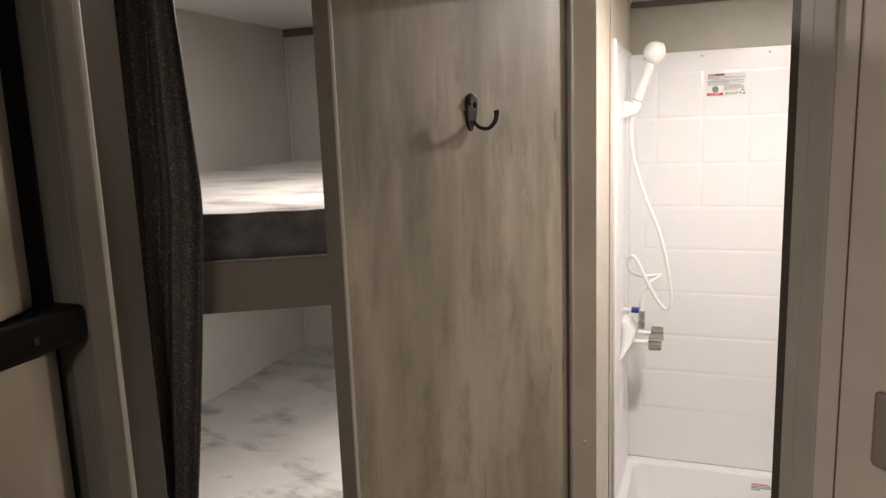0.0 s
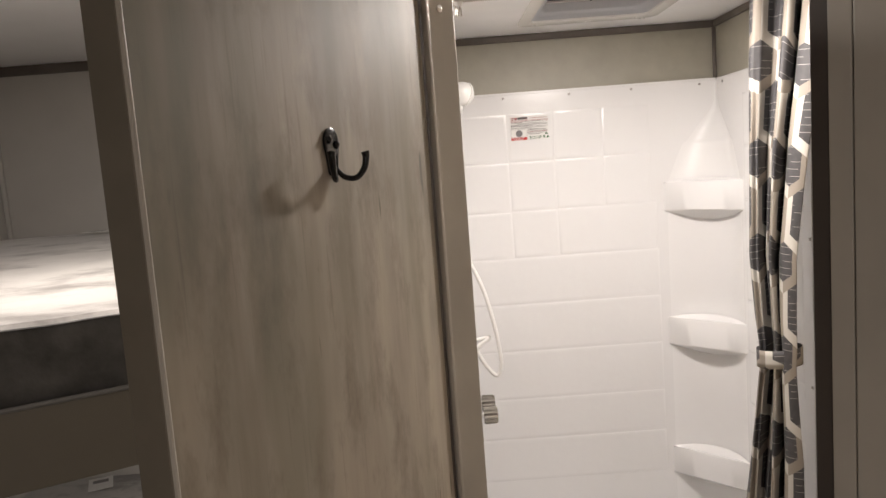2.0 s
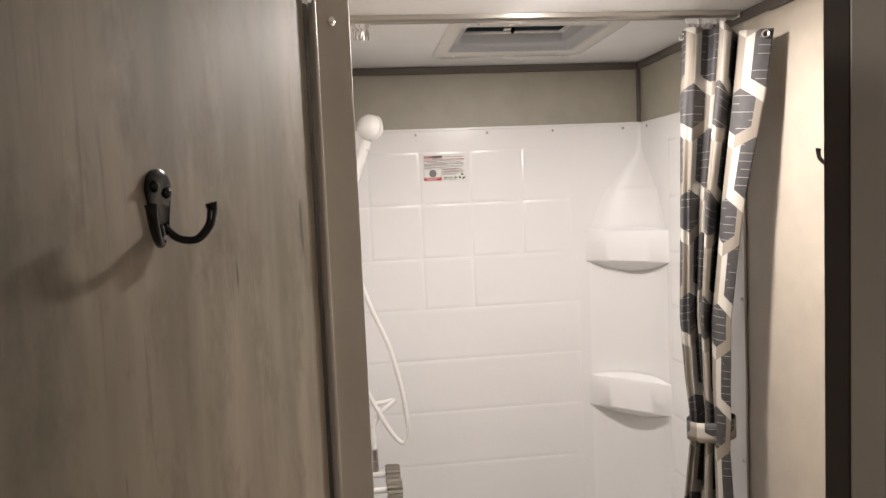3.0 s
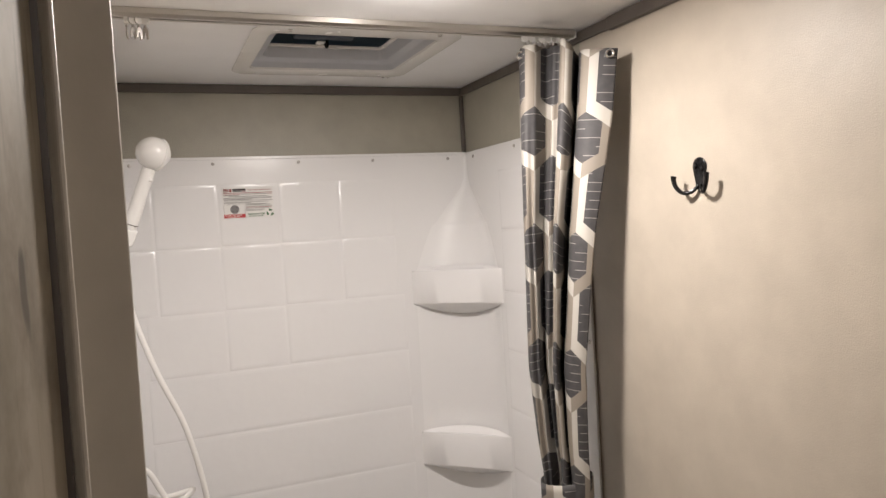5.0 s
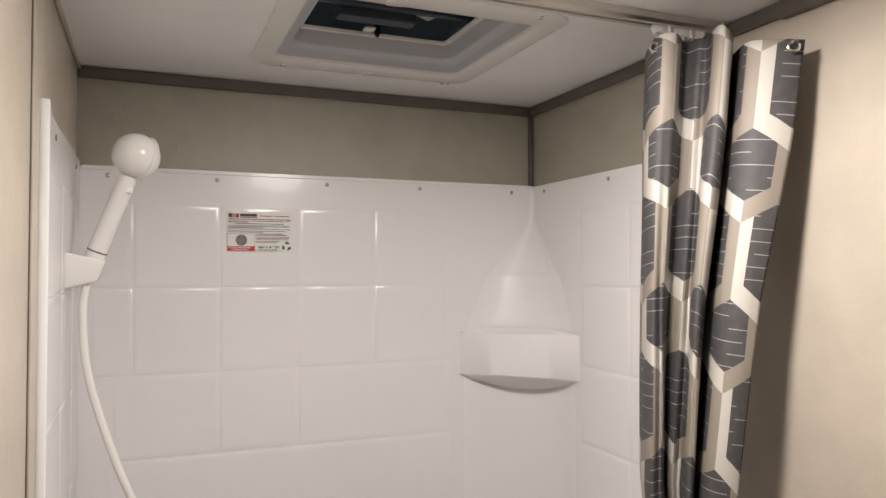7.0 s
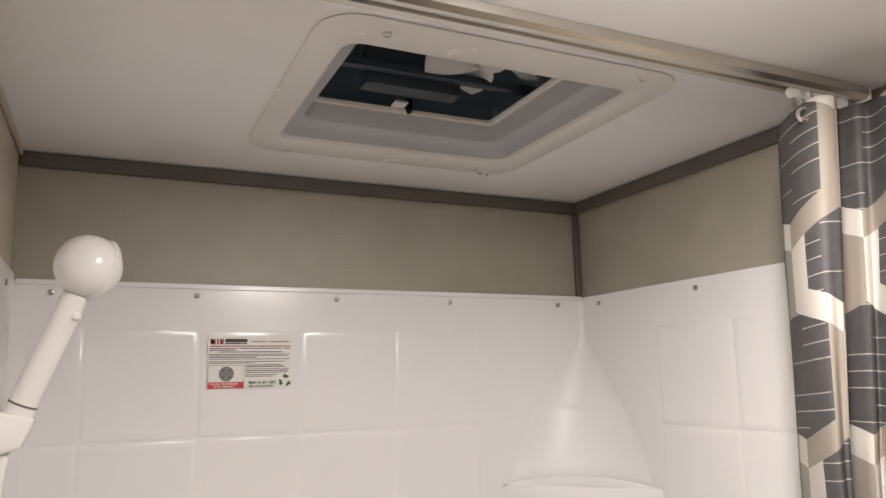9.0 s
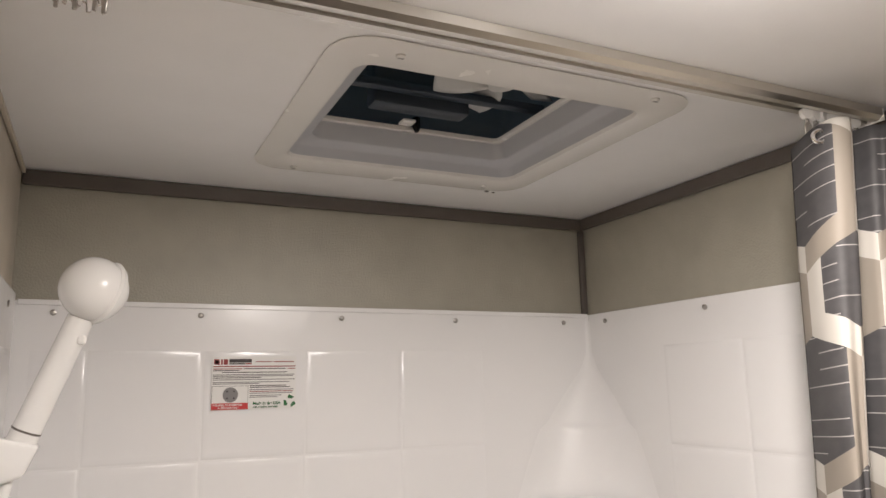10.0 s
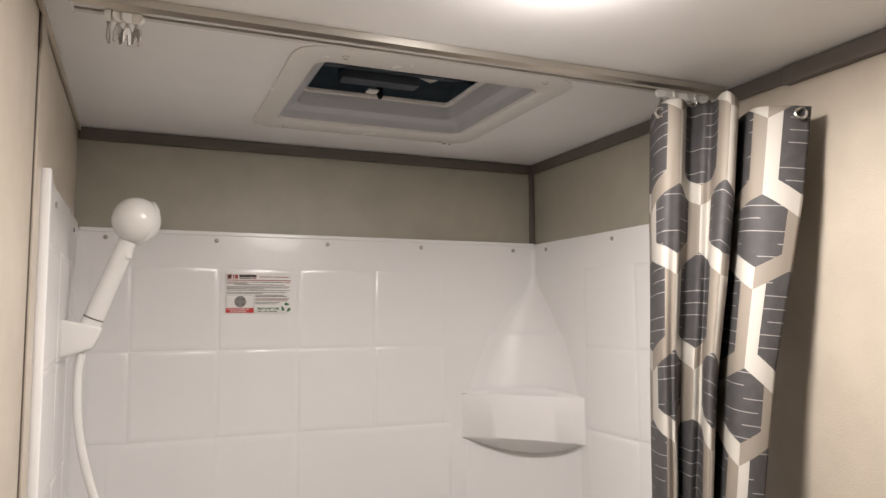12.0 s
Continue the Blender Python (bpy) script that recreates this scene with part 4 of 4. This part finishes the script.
for z in levels:
    r = corner_radius(z)
    row = []
    for k in range(37):
        g = radians(90 * k / 36)
        arc = Vector((0.4725 - r + r * math.sin(g), 1.9845 - r + r * math.cos(g), z))
        row.append(bm.verts.new(arc))
    rows.append(row + [bm.verts.new((0.4735, 1.9855, z))])
for r0, r1 in zip(rows, rows[1:]):
    for k in range(38):
        bm.faces.new((r0[k], r0[(k + 1) % 38], r1[(k + 1) % 38], r1[k]))
bm.faces.new(rows[0])
bm.faces.new(rows[-1][::-1])
part("corner_column", bm, M_COVE, surround, "concave corner column", True)


def corner_shelf(z0, z1):
    bm = bmesh.new()
    n = 16
    a, b = Vector((0.286, 1.9845)), Vector((0.4725, 1.792))
    r = 0.188
    tops, fronts, lows, backs, dish = [], [], [], [], []
    for k in range(n + 1):
        f = k / n
        c = a + (b - a) * f
        g = radians(90 * f)
        q = Vector((0.4725 - r + r * math.sin(g), 1.9845 - r + r * math.cos(g)))
        out = Vector((-0.70, -0.71)) * 0.0015 * math.sin(math.pi * f)
        c = c + out
        tops.append(bm.verts.new((*(c + (q - c) * 0.06), z1)))
        fronts.append(bm.verts.new((*c, z1 - 0.007)))
        dish.append(bm.verts.new((*(c + (q - c) * 0.55), z1 - 0.004)))
        backs.append(bm.verts.new((*q, z1 + 0.010 * math.sin(math.pi * f))))
        lows.append((bm.verts.new((*c, z0 + 0.003)), bm.verts.new((*(c + (q - c) * 0.12), z0 - 0.004 * math.sin(math.pi * f))), bm.verts.new((*(q + (q - c) * 0.02), z0 - 0.034 * math.sin(math.pi * f)))))
    for k in range(n):
        for p in ((backs, dish), (dish, tops), (tops, fronts)):
            bm.faces.new((p[0][k], p[0][k + 1], p[1][k + 1], p[1][k]))
        bm.faces.new((fronts[k], fronts[k + 1], lows[k + 1][0], lows[k][0]))
        bm.faces.new((lows[k][0], lows[k + 1][0], lows[k + 1][1], lows[k][1]))
        bm.faces.new((lows[k][1], lows[k + 1][1], lows[k + 1][2], lows[k][2]))
    return part("corner_shelf", bm, M_SURROUND, surround, "moulded corner shelf", True)


for z in (1.388, 0.930, 0.472):
    corner_shelf(z, z + 0.094)

for x in (-0.426, -0.231, -0.013, 0.192, 0.417):
    part("screw", tube([(x, 1.985, 1.796), (x, 1.9825, 1.796), (x, 1.9815, 1.796)], [0.0042, 0.0042, 0.002], 12), M_NICKEL, surround, "", True)
for y in (1.931, 1.685, 1.46):
    part("screw", tube([(0.473, y, 1.796), (0.4705, y, 1.796), (0.4695, y, 1.796)], [0.0042, 0.0042, 0.002], 12), M_NICKEL, surround, "", True)
for y in (1.60, 1.90):
    part("screw", tube([(-0.473, y, 1.798), (-0.4705, y, 1.798), (-0.4695, y, 1.798)], [0.0042, 0.0042, 0.002], 12), M_NICKEL, surround, "", True)
for z in (1.336, 0.945):
    part("screw", tube([(0.473, 1.392, z), (0.4705, 1.392, z), (0.4695, 1.392, z)], [0.0042, 0.0042, 0.002], 12), M_NICKEL, surround, "", True)

ROWS = (1.745, 1.585, 1.421, 1.264, 1.105, 0.942, 0.774, 0.631, 0.480)
COLUMNS = (-0.381, -0.225, -0.071, 0.090, 0.245)
pads = {}


def relief(w, h, depth, slope=0.005):
    """A shallow raised panel with sloping, rounded sides, in x and z, facing -y; alike ones share a mesh."""
    k = (round(w, 4), round(h, 4), depth)
    if k not in pads:
        bm = bmesh.new()
        loops = []
        for inset, y in ((0.0, 0.0004), (slope * 0.35, -depth * 0.35), (slope, -depth * 0.9), (slope * 2.2, -depth)):
            loops.append([bm.verts.new((x, y, z)) for x, z in ((-w / 2 + inset, -h / 2 + inset), (w / 2 - inset, -h / 2 + inset), (w / 2 - inset, h / 2 - inset), (-w / 2 + inset, h / 2 - inset))])
        for r0, r1 in zip(loops, loops[1:]):
            for j in range(4):
                bm.faces.new((r0[j], r0[(j + 1) % 4], r1[(j + 1) % 4], r1[j]))
        bm.faces.new(loops[-1])
        pads[k] = mesh_of(bm, "tile", M_SURROUND)
        for p in pads[k].polygons:
            p.use_smooth = True
    return pads[k]


def tile(x, y, z, w, h, turn, depth=0.0013):
    ob = new("tile", relief(w, h, depth))
    ob.parent = surround
    ob.matrix_basis = pose(x, y, z, 0, 0, turn)


GAP = 0.0015
for r, (z1, z0) in enumerate(zip(ROWS, ROWS[1:])):
    if r < 2:
        spans = list(zip((-0.452,) + COLUMNS[:-1], COLUMNS))
    elif r == 2:
        spans = [(-0.415, -0.225), (-0.225, -0.071), (-0.071, 0.262)]
    else:
        spans = [(-0.42, 0.264)]
    for x0, x1 in spans:
        tile((x0 + x1) / 2, 1.9845, (z0 + z1) / 2, x1 - x0 - GAP, z1 - z0 - GAP, 0)
    for y0, y1 in ((1.52, 1.69), (1.69, 1.85), (1.85, 1.965)):
        tile(-0.4725, (y0 + y1) / 2, (z0 + z1) / 2, y1 - y0 - GAP, z1 - z0 - GAP, 90)
    for y0, y1 in ((1.43, 1.62), (1.62, 1.783)):
        tile(0.4725, (y0 + y1) / 2, (z0 + z1) / 2, y1 - y0 - GAP, z1 - z0 - GAP, -90)
